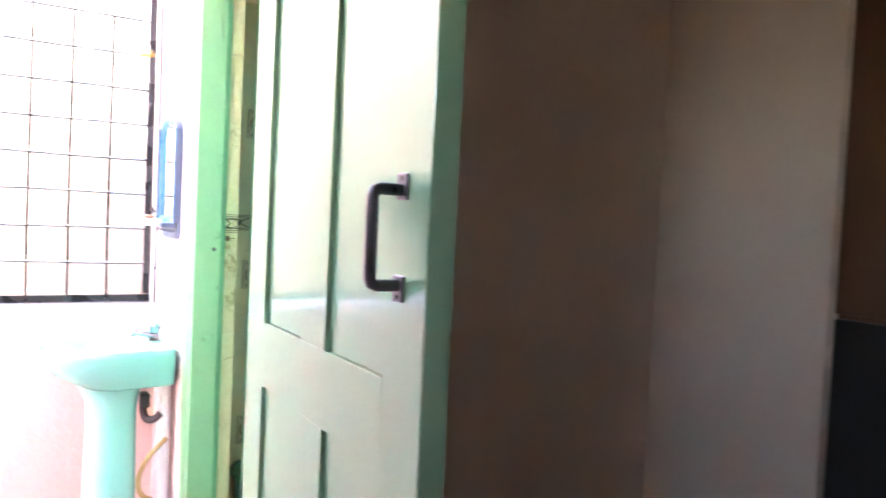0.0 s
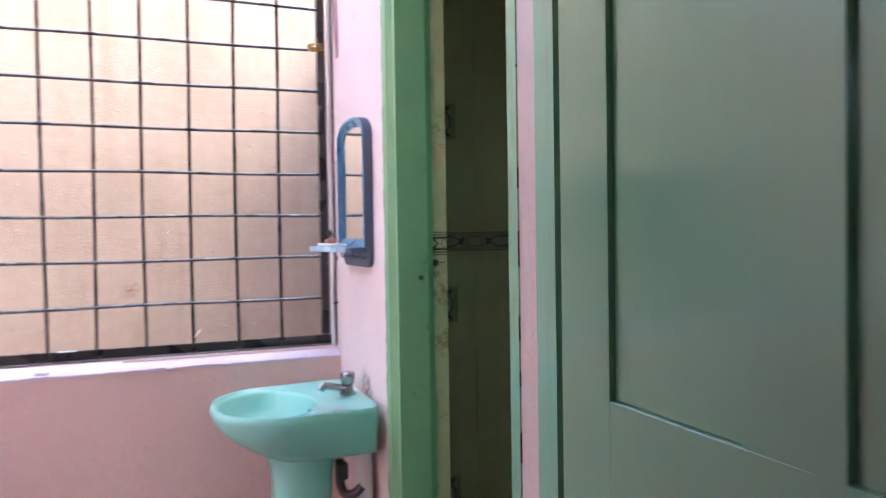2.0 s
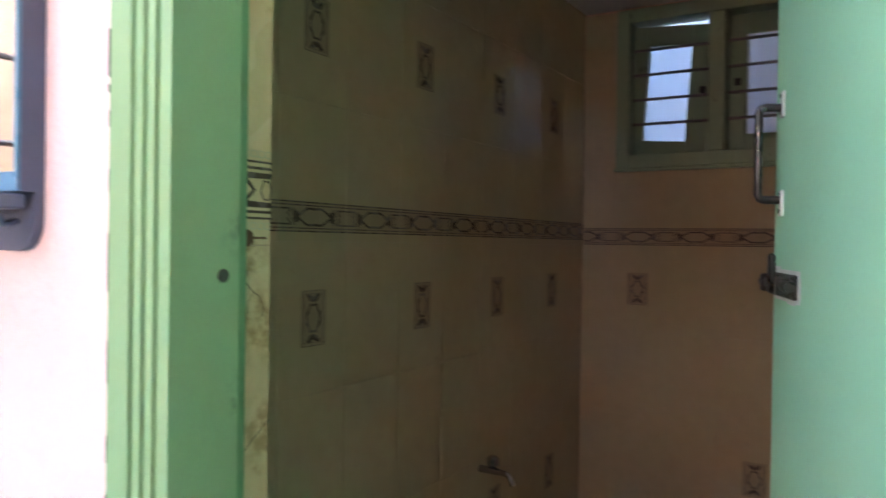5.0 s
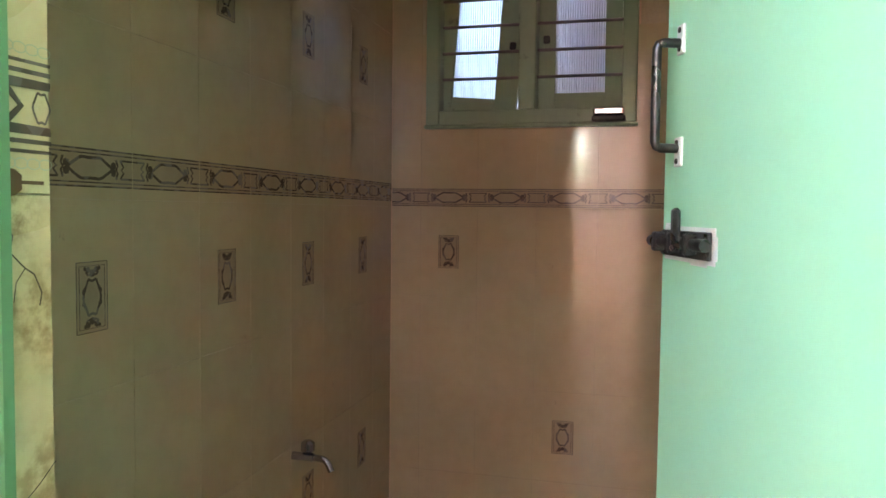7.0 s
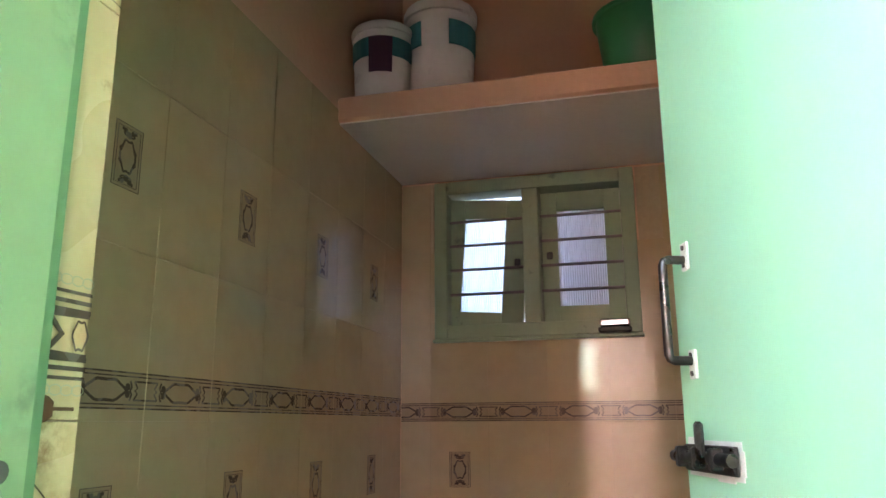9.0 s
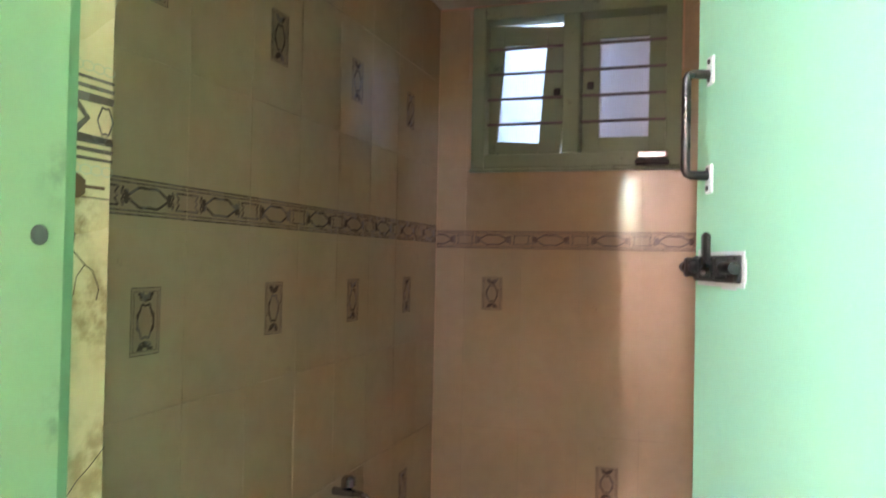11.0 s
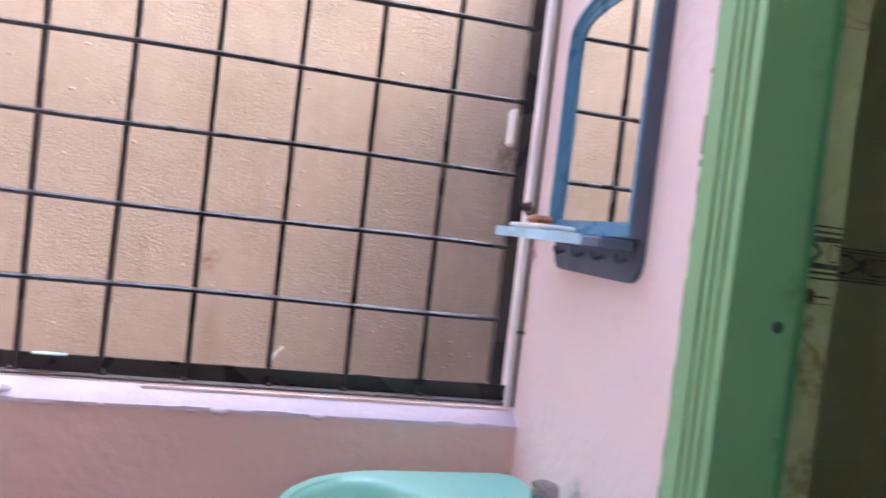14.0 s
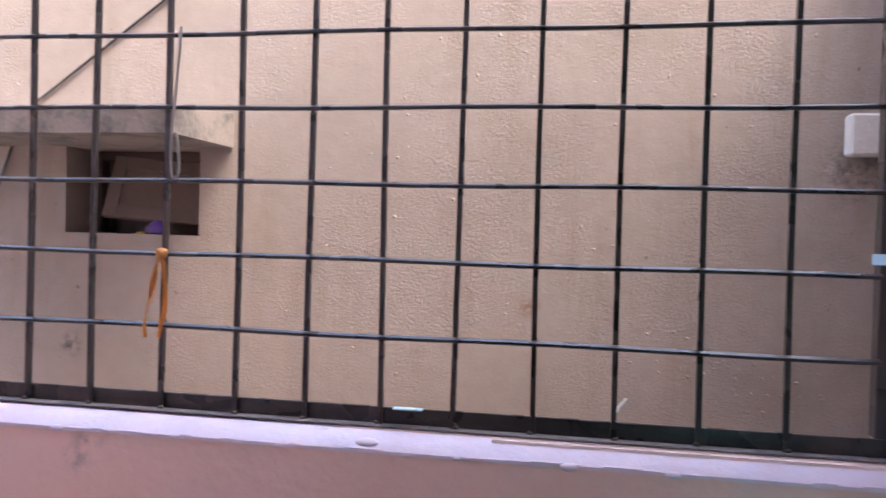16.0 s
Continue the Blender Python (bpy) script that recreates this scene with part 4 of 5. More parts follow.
for k in range(5):
    a = k * 1.4
    tube(bm, smooth_path([(EAST - 0.024, 2.905, 1.232), (EAST - 0.030 + 0.006 * math.cos(a), 2.898 + 0.006 * math.sin(a), 1.240 + 0.003 * k), (EAST - 0.020, 2.890, 1.236), (EAST - 0.022, 2.905, 1.230)], 4), 0.002, 6)
solid("wire_knot", bm, BRONZE, "", "rusty binding wire knotted behind the soap shelf", "wire", True)

rib = thing("ribbon", (-0.672, GRILLE_Y - 0.02, 1.035), "faded orange cloth strip knotted to the iron grille", "ribbon")
RX, RZ = -0.668, 1.172


def strip(points, w, ripple):
    bm = bmesh.new()
    pts = smooth_path(points, 5)
    vs = []
    for i, p in enumerate(pts):
        ww = w * (0.75 + 0.25 * math.sin(i * ripple))
        vs.append([bm.verts.new((p[0] - ww, p[1] + 0.002 * math.sin(i * 0.9), p[2])), bm.verts.new((p[0] + ww, p[1] - 0.002 * math.sin(i * 0.7), p[2]))])
    for a, b in zip(vs, vs[1:]):
        bm.faces.new((a[0], a[1], b[1], b[0]))
    bmesh.ops.solidify(bm, geom=bm.faces[:], thickness=0.0009)
    return bm


bm = bmesh.new()
bmesh.ops.create_icosphere(bm, subdivisions=2, radius=0.012, matrix=Matrix.LocRotScale((RX, GRILLE_Y - 0.016, RZ), None, (1.0, 0.7, 0.9)))
for v in bm.verts:
    v.co += Vector((noise.noise(v.co * 90), noise.noise(v.co * 90 + Vector((3, 1, 2))), noise.noise(v.co * 80 + Vector((7, 5, 1))))) * 0.004
part("knot", bm, ORANGE, rib, "", True)
part("tail", strip([(RX, GRILLE_Y - 0.022, RZ - 0.004), (RX - 0.010, GRILLE_Y - 0.024, RZ - 0.045), (RX - 0.022, GRILLE_Y - 0.022, RZ - 0.10), (RX - 0.026, GRILLE_Y - 0.020, RZ - 0.142)], 0.0042, 0.5), ORANGE, rib)
part("tail", strip([(RX + 0.004, GRILLE_Y - 0.022, RZ - 0.004), (RX + 0.012, GRILLE_Y - 0.025, RZ - 0.04), (RX + 0.010, GRILLE_Y - 0.022, RZ - 0.10), (RX - 0.001, GRILLE_Y - 0.020, RZ - 0.142)], 0.0062, 0.8), ORANGE, rib)
part("tail", strip([(RX, GRILLE_Y - 0.023, RZ - 0.004), (RX - 0.003, GRILLE_Y - 0.027, RZ - 0.03), (RX - 0.010, GRILLE_Y - 0.024, RZ - 0.085)], 0.0034, 0.6), ORANGE, rib)
hookw = solid("bent_wire_hook", tube(bmesh.new(), smooth_path([(-0.640, GRILLE_Y - 0.020, 1.552), (-0.641, GRILLE_Y - 0.022, 1.50), (-0.646, GRILLE_Y - 0.022, 1.44), (-0.650, GRILLE_Y - 0.024, 1.36), (-0.647, GRILLE_Y - 0.026, 1.31), (-0.640, GRILLE_Y - 0.026, 1.300), (-0.635, GRILLE_Y - 0.024, 1.315), (-0.640, GRILLE_Y - 0.022, 1.36), (-0.645, GRILLE_Y - 0.021, 1.375)], 5), 0.0026, 6), CEMENT, "", "grey bent wire hook hanging on the grille", "hook", True)

# ---- bathroom window ----
window = thing("window_1", (BATH_E + 0.05, 2.35, WIN_B), "green wooden two-leaf window with reeded glass and bars", "window")
window["kind"] = "structure"
WX0, WX1 = BATH_E - 0.018, BATH_E + 0.075
GREEN_DULL = surface("dull_green_sash_paint", (0.27, 0.36, 0.22), (0.23, 0.31, 0.19), 0.45, bump=0.15, bump_scale=40, stain=(0.15, 0.20, 0.13), stain_scale=16)
BAR = surface("brown_grey_bar_paint", (0.20, 0.165, 0.15), (0.14, 0.11, 0.10), 0.45, big=20)
part("window_frame", boxes((WX0, WIN_S, WIN_B, WX1, WIN_S + 0.045, WIN_T), (WX0, WIN_N - 0.045, WIN_B, WX1, WIN_N, WIN_T), (WX0, WIN_S + 0.045, WIN_T - 0.045, WX1, WIN_N - 0.045, WIN_T),
                           (WX0, WIN_S + 0.045, WIN_B, WX1, WIN_N - 0.045, WIN_B + 0.045), (WX0, 2.326, WIN_B + 0.045, WX1, 2.380, WIN_T - 0.045), bevel=0.003), GREEN_DULL, window)
part("window_sill", boxes((WX0 - 0.006, WIN_S - 0.004, WIN_B - 0.012, WX0 + 0.03, WIN_N + 0.004, WIN_B - 0.001), bevel=0.002), GREEN_DULL, window)


def sash(y0, y1, z0, z1, hinge_y, angle, pane, sag=0.0):
    """A glazed leaf standing in the frame, turned outwards about its hinge."""
    a = 0.072 if sag else 0.052
    bm = boxes((0, y0, z0, 0.028, y0 + a, z1), (0, y1 - 0.052, z0, 0.028, y1, z1), (0, y0 + a, z0, 0.028, y1 - 0.052, z0 + 0.05), (0, y0 + a, z1 - 0.065, 0.028, y1 - 0.052, z1), bevel=0.002)
    g = boxes((0.011, y0 + a - 0.002, z0 + 0.048, 0.016, y1 - 0.050, z1 - 0.063))
    k = boxes((-0.012, y0 + 0.015 if hinge_y > y0 + 0.1 else y1 - 0.035, (z0 + z1) / 2 - 0.012, 0.0, y0 + 0.035 if hinge_y > y0 + 0.1 else y1 - 0.015, (z0 + z1) / 2 + 0.012), bevel=0.003)
    m = Matrix.Translation((BATH_E + 0.040, hinge_y, z1)) @ pose(0, 0, 0, sag, 0, angle) @ Matrix.Translation((0, -hinge_y, -z1))
    for b in (bm, g, k):
        bmesh.ops.transform(b, matrix=m, verts=b.verts)
    s = part("sash", bm, GREEN_DULL, window)
    p = part("pane", g, pane, s)
    p.visible_shadow = False
    part("knob", k, BLACK, s)


sash(2.366, WIN_N - 0.047, WIN_B + 0.050, WIN_T - 0.048, WIN_N - 0.046, 0, REEDED, 4.0)
sash(WIN_S + 0.047, 2.324, WIN_B + 0.050, WIN_T - 0.050, WIN_S + 0.047, 0, REEDED)
for k in range(4):
    z = 1.577 + 0.0835 * k
    for y0, y1 in ((WIN_S + 0.045, 2.326), (2.380, WIN_N - 0.045)):
        part("bar", rod(bmesh.new(), (BATH_E + 0.022, y0, z), (BATH_E + 0.022, y1, z), 0.0050, 8), BAR, window)
soapb = thing("metal_soap_holder", (BATH_E - 0.03, 2.10, WIN_B - 0.001), "small dented chrome soap holder on the window frame", "soap holder")
part("tray", boxes((BATH_E - 0.060, 2.050, WIN_B + 0.000, BATH_E - 0.019, 2.150, WIN_B + 0.016), bevel=0.004), BLACK, soapb)
part("lid", boxes((BATH_E - 0.056, 2.054, WIN_B + 0.016, BATH_E - 0.019, 2.146, WIN_B + 0.042), bevel=0.006), CHROME, soapb)

# loft slab with tins
SLX = 2.035
slab = structure("loft_slab", boxes((SLX, HALL_S, 1.976, BATH_E + 0.004, BATH_N + 0.004, 2.048), bevel=0.006), PEACH, "peach painted concrete loft slab over the window", "loft")
part("soffit", boxes((SLX + 0.012, HALL_S + 0.002, 1.972, BATH_E + 0.002, BATH_N + 0.002, 1.9755)), WHITEWASH, slab, "dull white underside")


def paint_tub(name, x, y, r, h, label):
    tub = thing(name, (x, y, 2.048), label, "paint tub", "paint tubs on the loft slab")
    part("body", lathe(bmesh.new(), [(r * 0.86, 0), (r * 0.90, h * 0.06), (r, h * 0.80), (r, h * 0.86)], (x, y, 2.048), 28), WHITE_PLASTIC, tub, "", True)
    part("lid", lathe(bmesh.new(), [(r * 1.0, h * 0.862), (r * 1.06, h * 0.865), (r * 1.07, h * 0.93), (r * 1.02, h * 0.97), (r * 0.90, h * 1.0), (r * 0.2, h * 1.0)], (x, y, 2.048), 28), WHITE_PLASTIC, tub, "", True)
    band = lathe(bmesh.new(), [(r * 0.968, h * 0.52), (r * 0.985 + 0.001, h * 0.53), (r + 0.0012, h * 0.76), (r * 0.985, h * 0.77)], (x, y, 2.048), 28)
    lab = part("label_band", band, TEAL, tub, "teal printed label band")
    bm = bmesh.new()
    rows = []
    for k in range(7):
        a = math.pi + (k - 3) * 0.13 + (0.25 if r < 0.09 else 0.1)
        rows.append([bm.verts.new((x + (r * q + 0.0025) * math.cos(a), y + (r * q + 0.0025) * math.sin(a), 2.048 + h * z)) for q, z in ((0.95, 0.30), (1.0, 0.76))])
    for a, b in zip(rows, rows[1:]):
        bm.faces.new((a[0], b[0], b[1], a[1]))
    part("label_patch", bm, MAROON if r < 0.09 else WHITE_PLASTIC, tub)


paint_tub("paint_tub", 2.130, 2.704, 0.088, 0.235, "small white paint tub with teal and maroon label")
paint_tub("paint_tub", 2.200, 2.548, 0.104, 0.315, "large white paint tub with teal label band")
pot = thing("plastic_bucket", (2.20, 1.97, 2.048), "green plastic bucket on the loft slab", "bucket")
part("body", lathe(bmesh.new(), [(0.095, 0), (0.10, 0.006), (0.125, 0.20), (0.125, 0.205), (0.120, 0.205), (0.094, 0.010), (0.01, 0.008)], (2.20, 1.97, 2.048), 30), BUCKET, pot, "", True)
part("lip", lathe(bmesh.new(), [(0.126, 0.196), (0.134, 0.198), (0.134, 0.208), (0.126, 0.209)], (2.20, 1.97, 2.048), 30), BUCKET, pot, "", True)
wt = thing("wall_tap", (1.885, BATH_N - 0.02, 0.555), "small tarnished tap on the tiled wall", "tap")
part("body", rod(bmesh.new(), (1.875, BATH_N - 0.001, 0.560), (1.875, BATH_N - 0.055, 0.560), 0.010, 12), CHROME, wt, "", True)
part("knob", lathe(bmesh.new(), [(0.008, 0), (0.017, 0.006), (0.017, 0.024), (0.010, 0.030)], (1.875, BATH_N - 0.040, 0.570), 12), CHROME, wt, "", True)
part("spout", tube(bmesh.new(), smooth_path([(1.875, BATH_N - 0.050, 0.560), (1.875, BATH_N - 0.085, 0.555), (1.875, BATH_N - 0.10, 0.530)], 4), 0.008, 10), CHROME, wt, "", True)

bk = thing("plastic_bucket", (0.87, 2.63, 0), "dark green plastic bucket on the bathroom floor", "bucket")
part("body", lathe(bmesh.new(), [(0.10, 0), (0.105, 0.006), (0.135, 0.33), (0.135, 0.335), (0.130, 0.335), (0.10, 0.012), (0.01, 0.010)], (0.87, 2.63, 0), 30), BUCKET, bk, "", True)
part("lip", lathe(bmesh.new(), [(0.1355, 0.322), (0.146, 0.325), (0.146, 0.338), (0.1355, 0.339)], (0.87, 2.63, 0), 30), BUCKET, bk, "", True)
part("bail", tube(bmesh.new(), [(0.87 + 0.14 * math.cos(a), 2.63 + 0.14 * math.sin(a) * 0.92, 0.342 + 0.004 * math.sin(2 * a)) for a in (math.pi * k / 16 for k in range(17))], 0.003, 6), STEEL, bk, "", True)
for y, z in ((2.900, 1.031),):
    nail = solid("nail", rod(bmesh.new(), (0.488, y, z), (0.503, y, z + 0.001), 0.0028, 8), BRONZE, "", "rusty nail stub in the pink wall", "nail")
solid("wall_plug", lathe(bmesh.new(), [(0.002, 0), (0.007, 0), (0.007, 0.003), (0.004, 0.003)], (0, 0, 0), 14), PINK_CORD, "", "faded pink wall plug beside the mirror", "plug").matrix_basis = pose(0.4995, 2.893, 1.167, 0, -90, 0)
scrap = solid("paper_scrap", boxes((-0.262, GRILLE_Y - 0.012, SILL_Z + 0.036, -0.214, GRILLE_Y + 0.004, SILL_Z + 0.038)), PALE_BLUE, "", "pale blue paper scrap on the grille rail", "scrap")
solid("dry_twig", tube(bmesh.new(), smooth_path([(0.085, GRILLE_Y + 0.01, SILL_Z + 0.036), (0.092, GRILLE_Y + 0.012, SILL_Z + 0.055), (0.105, GRILLE_Y + 0.012, SILL_Z + 0.072)], 3), 0.0022, 6), WHITE_PLASTIC, "", "pale dry twig lying against the grille", "twig")
bm = bmesh.new()
rng = random.Random(8)
for k in range(230):
    x, z = rng.uniform(-1.7, 0.9), rng.uniform(0.75, 2.2)
    if k < 60:
        x, z = rng.gauss(0.45, 0.14), rng.gauss(0.88, 0.05)
    if nx0 - 0.02 < x < nx1 + 0.02 and nz0 - 0.02 < z < nz1 + 0.12:
        continue
    r = rng.uniform(0.0015, 0.0040)
    bmesh.ops.create_icosphere(bm, subdivisions=2, radius=r, matrix=Matrix.LocRotScale((x, FAR_Y, z), None, (rng.uniform(0.8, 1.5), 0.7, rng.uniform(0.8, 1.6))))
lumps = part("plaster_lump", bm, TAN, house, "", True)
lumps["kind"] = "stuff"

# ---- wall tiles, with printed inserts and a border, last ----
TW, TE, TT, GAP = 0.1910, 0.1900, 0.006, 0.0009
ROWS = [0.0, 0.2890, 0.5802, 0.8715, 1.1630, 1.4300, 1.7215, 2.0130]
VJ_N, VJ_E = 1.2935, 2.128


def tile_mesh(name, w, h, material=TILE):
    """A glazed tile lying in u, v with its face at d = 0, its back at -TT."""
    bm = bmesh.new()
    b = 0.0004
    o = lambda k: [(-w / 2 + k, -h / 2 + k), (w / 2 - k, -h / 2 + k), (w / 2 - k, h / 2 - k), (-w / 2 + k, h / 2 - k)]
    rings = [[bm.verts.new((u, v, d)) for u, v in o(k)] for k, d in ((0, -TT), (0, -b), (b, 0))]
    for p, q in zip(rings, rings[1:]):
        for i in range(4):
            bm.faces.new((p[i], p[(i + 1) % 4], q[(i + 1) % 4], q[i]))
    bm.faces.new(rings[-1])
    me = bpy.data.meshes.new(name)
    bm.to_mesh(me)
    bm.free()
    me.materials.append(material)
    return me


def line(bm, pts, w, closed=False, d=0.0005):
    """A printed line of width w along (u, v) points, just proud of the glaze."""
    pts = [Vector((*p, 0)) for p in pts]
    if closed:
        pts = pts + [pts[0]]
    vs = []
    for i, p in enumerate(pts):
        a, b = pts[max(0, i - 1)], pts[min(len(pts) - 1, i + 1)]
        if closed and i in (0, len(pts) - 1):
            a, b = pts[-2], pts[1]
        t = (b - a).normalized()
        s = Vector((-t.y, t.x, 0)) * w / 2
        vs.append((bm.verts.new((p.x + s.x, p.y + s.y, d)), bm.verts.new((p.x - s.x, p.y - s.y, d))))
    for a, b in zip(vs, vs[1:]):
        bm.faces.new((a[0], a[1], b[1], b[0]))


def lozenge(cx, cy, a, b, n=28, waist=0.16):
    """A long medallion with a wavy edge."""
    return [(cx + a * math.cos(t) * (1 + waist * math.cos(4 * t)), cy + b * math.sin(t) * (1 - waist * math.cos(4 * t))) for t in (2 * math.pi * k / n for k in range(n))]


def blot(bm, cx, cy, r, n=8, d=0.0005):
    bm.faces.new([bm.verts.new((cx + r * math.cos(2 * math.pi * k / n) * (1 + 0.2 * (k % 2)), cy + r * math.sin(2 * math.pi * k / n), d)) for k in range(n)])


def print_mesh(name, bm, material=BROWN_PRINT):
    me = bpy.data.meshes.new(name)
    bm.to_mesh(me)
    bm.free()
    me.materials.append(material)
    return me


def wash(bm, u0, v0, u1, v1):
    """A faint printed ground under a pattern."""
    bm.faces.new([bm.verts.new((u, v, 0.0003)) for u, v in ((u0, v0), (u1, v0), (u1, v1), (u0, v1))])


bm = bmesh.new()
IW, IH = 0.033, 0.053
line(bm, [(-IW, -IH), (IW, -IH), (IW, IH), (-IW, IH)], 0.0020, True)
line(bm, [(-IW + 0.006, -IH + 0.006), (IW - 0.006, -IH + 0.006), (IW - 0.006, IH - 0.006), (-IW + 0.006, IH - 0.006)], 0.0016, True)
line(bm, lozenge(0, 0, 0.0165, 0.029), 0.0040, True)
for s in (-1, 1):
    blot(bm, 0, s * 0.036, 0.0060)
    for q in (-1, 1):
        blot(bm, q * 0.009, s * 0.041, 0.0050)
        blot(bm, q * 0.015, s * 0.043, 0.0032)
        line(bm, [(0, s * 0.033), (q * 0.010, s * 0.034), (q * 0.014, s * 0.038)], 0.0030)
        line(bm, [(q * 0.012, s * 0.018), (q * 0.020, s * 0.010), (q * 0.017, 0)], 0.0030)
INSERT = print_mesh("tile_insert", bm)
bm = bmesh.new()
wash(bm, -IW, -IH, IW, IH)
INSERT_GROUND = print_mesh("insert_ground", bm, PALE_PRINT)


def border_mesh(w, half, name):
    """One tile's length of the border: double rules, a medallion, scrolls and half a spool at each end."""
    bm = bmesh.new()
    for s in (-1, 1):
        line(bm, [(-w / 2, s * half), (w / 2, s * half)], 0.0026)
        line(bm, [(-w / 2, s * (half - 0.0060)), (w / 2, s * (half - 0.0060))], 0.0020)
    line(bm, lozenge(0, 0, 0.041, half * 0.62, 36, 0.12), 0.0046, True)
    for s in (-1, 1):
        blot(bm, s * 0.050, 0.0055, 0.0060)
        blot(bm, s * 0.050, -0.0055, 0.0060)
        line(bm, [(s * 0.056, half * 0.55), (s * 0.060, half * 0.2), (s * 0.056, 0), (s * 0.060, -half * 0.2), (s * 0.056, -half * 0.55)], 0.0042)
        line(bm, [(s * 0.066, half * 0.52), (s * 0.074, half * 0.16), (s * 0.068, 0), (s * 0.074, -half * 0.16), (s * 0.066, -half * 0.52)], 0.0036)
        for q in (-1, 1):
            line(bm, [(s * 0.066, q * half * 0.52), (s * w / 2, q * half * 0.52)], 0.0030)
    return print_mesh(name, bm)


BORDER = border_mesh(TW - 0.002, 0.0275, "tile_border")
bm = bmesh.new()
wash(bm, -TW / 2 + 0.001, -0.0275, TW / 2 - 0.001, 0.0275)
BORDER_GROUND = print_mesh("border_ground", bm, PALE_PRINT)
MESHES = {}


def cut_print(me, w, side):
    """The end of a printed strip that is left on a tile cut to the width w; side: which end stays."""
    k = (me.name, w, side)
    if k not in MESHES:
        bm = bmesh.new()
        bm.from_mesh(me)
        bmesh.ops.bisect_plane(bm, geom=bm.verts[:] + bm.edges[:] + bm.faces[:], plane_co=(side * (TW / 2 - w), 0, 0), plane_no=(-side, 0, 0), clear_outer=True)
        bmesh.ops.translate(bm, verts=bm.verts[:], vec=(-side * (TW / 2 - 0.001 - w / 2), 0, 0))
        MESHES[k] = print_mesh(me.name + "_end", bm, me.materials[0])
    return MESHES[k]


def lay(wall, to_world, u0, u1, v, h, insert=False, border=0.0, material=TILE, key="", cut=1):
    """One tile on a wall between u0 and u1; to_world turns u, v, d into the wall's place."""
    w = round(u1 - u0 - GAP, 4)
    k = (w, round(h - GAP, 4), key)
    if k not in MESHES:
        MESHES[k] = tile_mesh("tile", w, h - GAP, material)
    ob = new("tile", MESHES[k])
    ob.parent = wall
    ob.matrix_basis = Matrix.Translation(-ORIGIN[wall]) @ to_world @ Matrix.Translation(((u0 + u1) / 2, v + h / 2, rng.uniform(-0.0001, 0.0001)))
    if insert:
        for me in (INSERT, INSERT_GROUND):
            o = new("printed_insert", me)
            o.parent = ob
    if border and w > 0.02:
        for me in (BORDER, BORDER_GROUND):
            o = new("printed_border", me if w > 0.185 else cut_print(me, w, cut))
            o.parent = ob
            o.matrix_basis = Matrix.Translation((0, border - (v + h / 2), 0))


part("grout", boxes((BATH_W + 0.001, BATH_N + 0.0010, 0.001, BATH_E - 0.001, BATH_N + 0.0055, 2.012)), GROUT, wall_bath_north, "cream grout between the tiles")
part("grout", boxes((BATH_E + 0.0010, HALL_S + 0.001, 0.001, BATH_E + 0.0055, BATH_N - 0.001, WIN_B - 0.014), (BATH_E + 0.0010, HALL_S + 0.001, WIN_B - 0.013, BATH_E + 0.0055, WIN_S - 0.006, 1.964),
                    (BATH_E + 0.0010, WIN_N + 0.006, WIN_B - 0.013, BATH_E + 0.0055, BATH_N - 0.001, 1.964)), GROUT, wall_bath_east, "cream grout between the tiles")
rng = random.Random(21)
north = Matrix(((1, 0, 0, 0), (0, 0, -1, BATH_N), (0, 1, 0, 0), (0, 0, 0, 1)))
east = Matrix(((0, 0, -1, BATH_E), (-1, 0, 0, 0), (0, 1, 0, 0), (0, 0, 0, 1)))
for r in range(7):
    v, TH = ROWS[r], ROWS[r + 1] - ROWS[r]
    for i in range(-4, 8):
        u0, u1 = max(BATH_W + 0.001, VJ_N + TW * i), min(BATH_E - 0.001, VJ_N + TW * (i + 1))
        if u1 - u0 < 0.02:
            continue
        lay(wall_bath_north, north, u0, u1, v, TH, insert=(i % 2 == 1 and r % 2 == 1 and u1 - u0 > 0.15), border=1.210 if r == 4 else 0, cut=1 if i < 0 else -1)
    for i in range(-4, 4):
        y1, y0 = min(BATH_N - 0.001, VJ_E + TE * (i + 1)), max(HALL_S + 0.001, VJ_E + TE * i)
        if y1 - y0 < 0.02:
            continue
        top = v + TH
        if y0 < WIN_N - 0.01 and y1 > WIN_S + 0.01 and top > WIN_B:
            if v > WIN_B - 0.02:
                if top <= WIN_T:
                    if y0 < WIN_S:
                        lay(wall_bath_east, east, -(WIN_S - 0.001), -y0, v, TH)
                    elif y1 > WIN_N:
                        lay(wall_bath_east, east, -y1, -(WIN_N + 0.001), v, TH)
                continue
        lay(wall_bath_east, east, -y1, -y0, v, min(TH, 1.965 - v), insert=(r == 3 and i == 2) or (r == 1 and i in (0, -2)), border=1.194 if r == 4 else 0, cut=1 if i > 0 else -1)
# reveal of the doorway, yellowed tiles with the border running round
reveal = Matrix(((1, 0, 0, 0), (0, 0, -1, 2.373), (0, 1, 0, 0), (0, 0, 0, 1)))
rv = structure("door_reveal", boxes((0.6075, 2.380, 0, BATH_W, DOOR_N, DOOR_H)), GROUT, "tiled reveal of the bathroom doorway", "wall")
lay(rv, reveal, 0.6075, 0.6465, 0.0, 0.30, material=TILE_OLD, key="old")
for v, h in ((0.30, 0.285), (0.585, 0.285), (0.87, 0.290), (1.16, 0.285), (1.445, 0.285), (1.73, 0.285)):
    lay(rv, reveal, 0.6075, 0.6465, v, h, material=TILE_OLD, key="old")
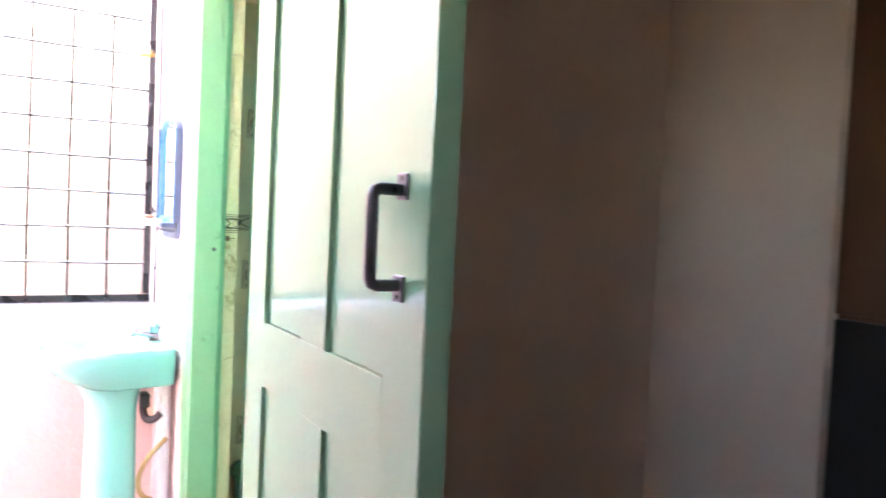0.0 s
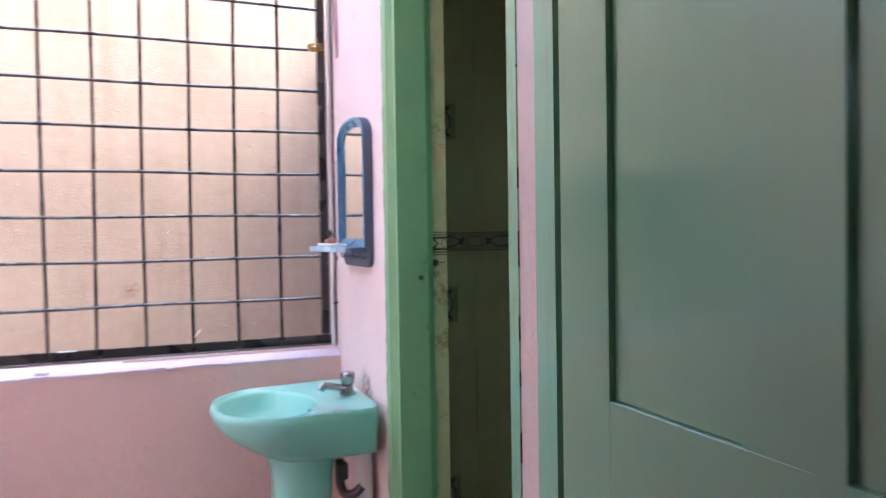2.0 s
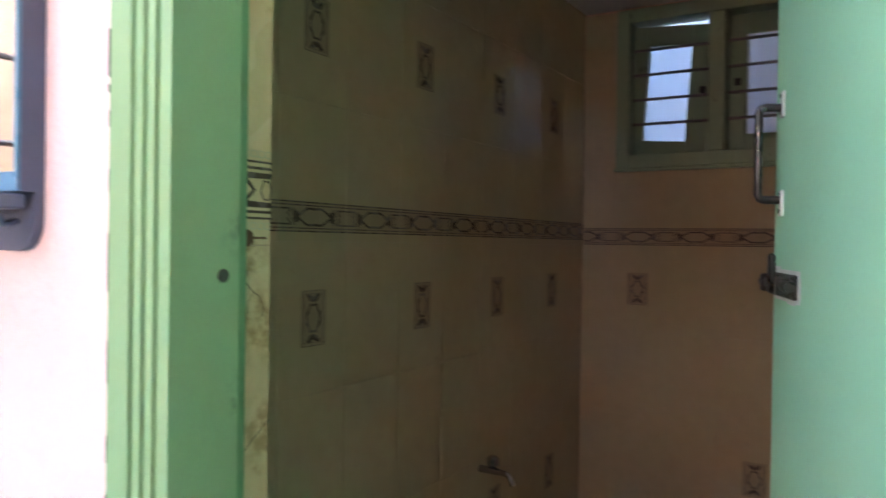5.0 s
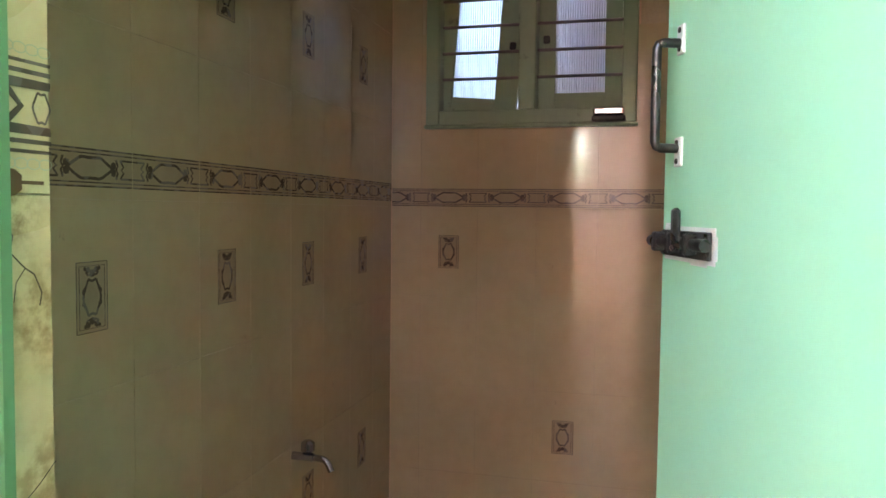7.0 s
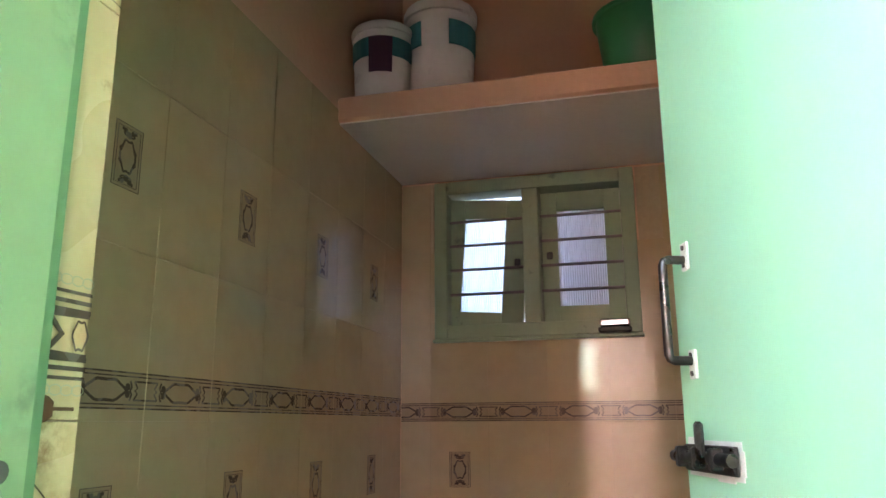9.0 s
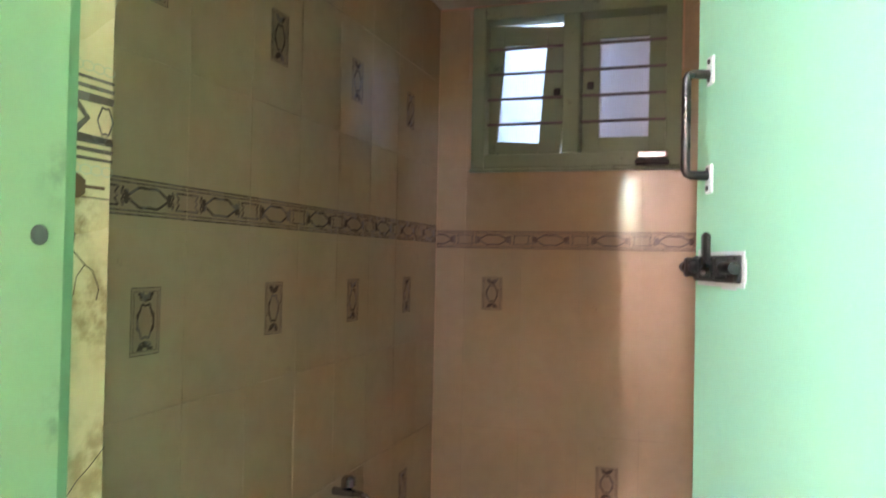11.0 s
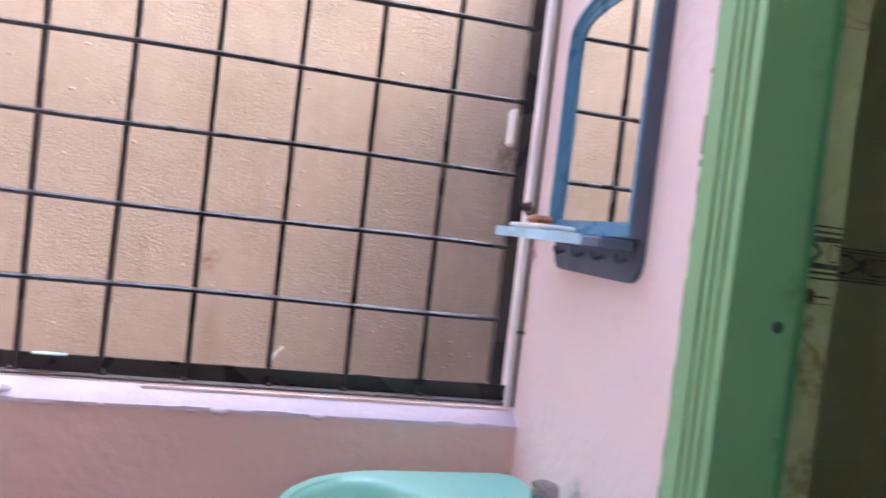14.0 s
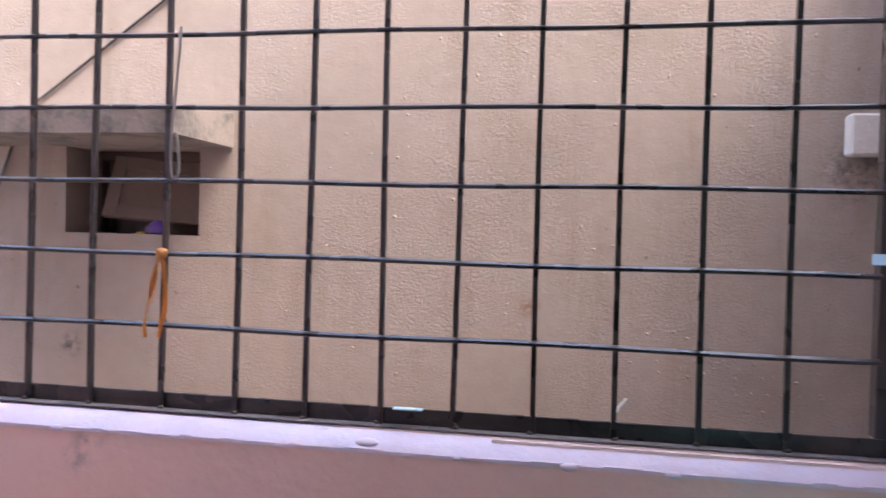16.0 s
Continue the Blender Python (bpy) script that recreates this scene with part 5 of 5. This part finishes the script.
bm = bmesh.new()
for s in (-1, 1):
    for k, w in ((0.021, 0.0028), (0.027, 0.0022), (0.015, 0.0034)):
        line(bm, [(-0.0195, s * k), (0.0195, s * k)], w)
line(bm, [(-0.018, 0.013), (-0.004, 0.0), (-0.018, -0.013)], 0.005)
line(bm, [(-0.016, 0.012), (0.019, 0.013)], 0.003)
line(bm, [(-0.016, -0.012), (0.019, -0.013)], 0.003)
line(bm, lozenge(0.012, 0, 0.006, 0.010), 0.0016, True)
mark = new("printed_border", print_mesh("reveal_border", bm))
mark.parent = rv
mark.matrix_basis = Matrix.Translation(-ORIGIN[rv]) @ reveal @ Matrix.Translation((0.6270, 1.213, 0.0004))
bm = bmesh.new()
for s in (-1, 1):
    for k in range(4):
        line(bm, lozenge(-0.014 + 0.0095 * k, s * 0.0345, 0.0052, 0.0032, 14, 0.0), 0.0008, True)
mark = new("printed_scroll", print_mesh("reveal_scroll", bm, GREEN_PRINT))
mark.parent = rv
mark.matrix_basis = Matrix.Translation(-ORIGIN[rv]) @ reveal @ Matrix.Translation((0.6270, 1.213, 0.0004))
bm = bmesh.new()
blot(bm, 0, 0, 0.0085, 12)
box(bm, -0.004, -0.001, 0.0, 0.026, 0.0012, 0.0006)
mark = new("rust_hole", print_mesh("rust_hole", bm, surface("rust", (0.10, 0.045, 0.02), (0.16, 0.08, 0.03), 0.8)))
mark.parent = rv
mark.matrix_basis = Matrix.Translation(-ORIGIN[rv]) @ reveal @ Matrix.Translation((0.614, 1.167, 0.0004))
bm = bmesh.new()
line(bm, [(-0.019, 0.060), (-0.012, 0.050), (-0.014, 0.040), (-0.003, 0.030), (0.004, 0.026), (0.010, 0.014), (0.008, 0.006)], 0.0011)
line(bm, [(-0.003, 0.030), (-0.010, 0.022), (-0.012, 0.010)], 0.0008)
line(bm, [(-0.018, -0.125), (-0.004, -0.112), (0.006, -0.106), (0.019, -0.096)], 0.0009)
line(bm, [(-0.010, -0.30), (0.002, -0.292), (0.019, -0.288)], 0.0009)
line(bm, [(-0.016, 0.375), (0.0, 0.368), (0.019, 0.366)], 0.0007)
mark = new("glaze_crack", print_mesh("glaze_crack", bm, BROWN_PRINT))
mark.parent = rv
mark.matrix_basis = Matrix.Translation(-ORIGIN[rv]) @ reveal @ Matrix.Translation((0.6270, 1.085, 0.0004))
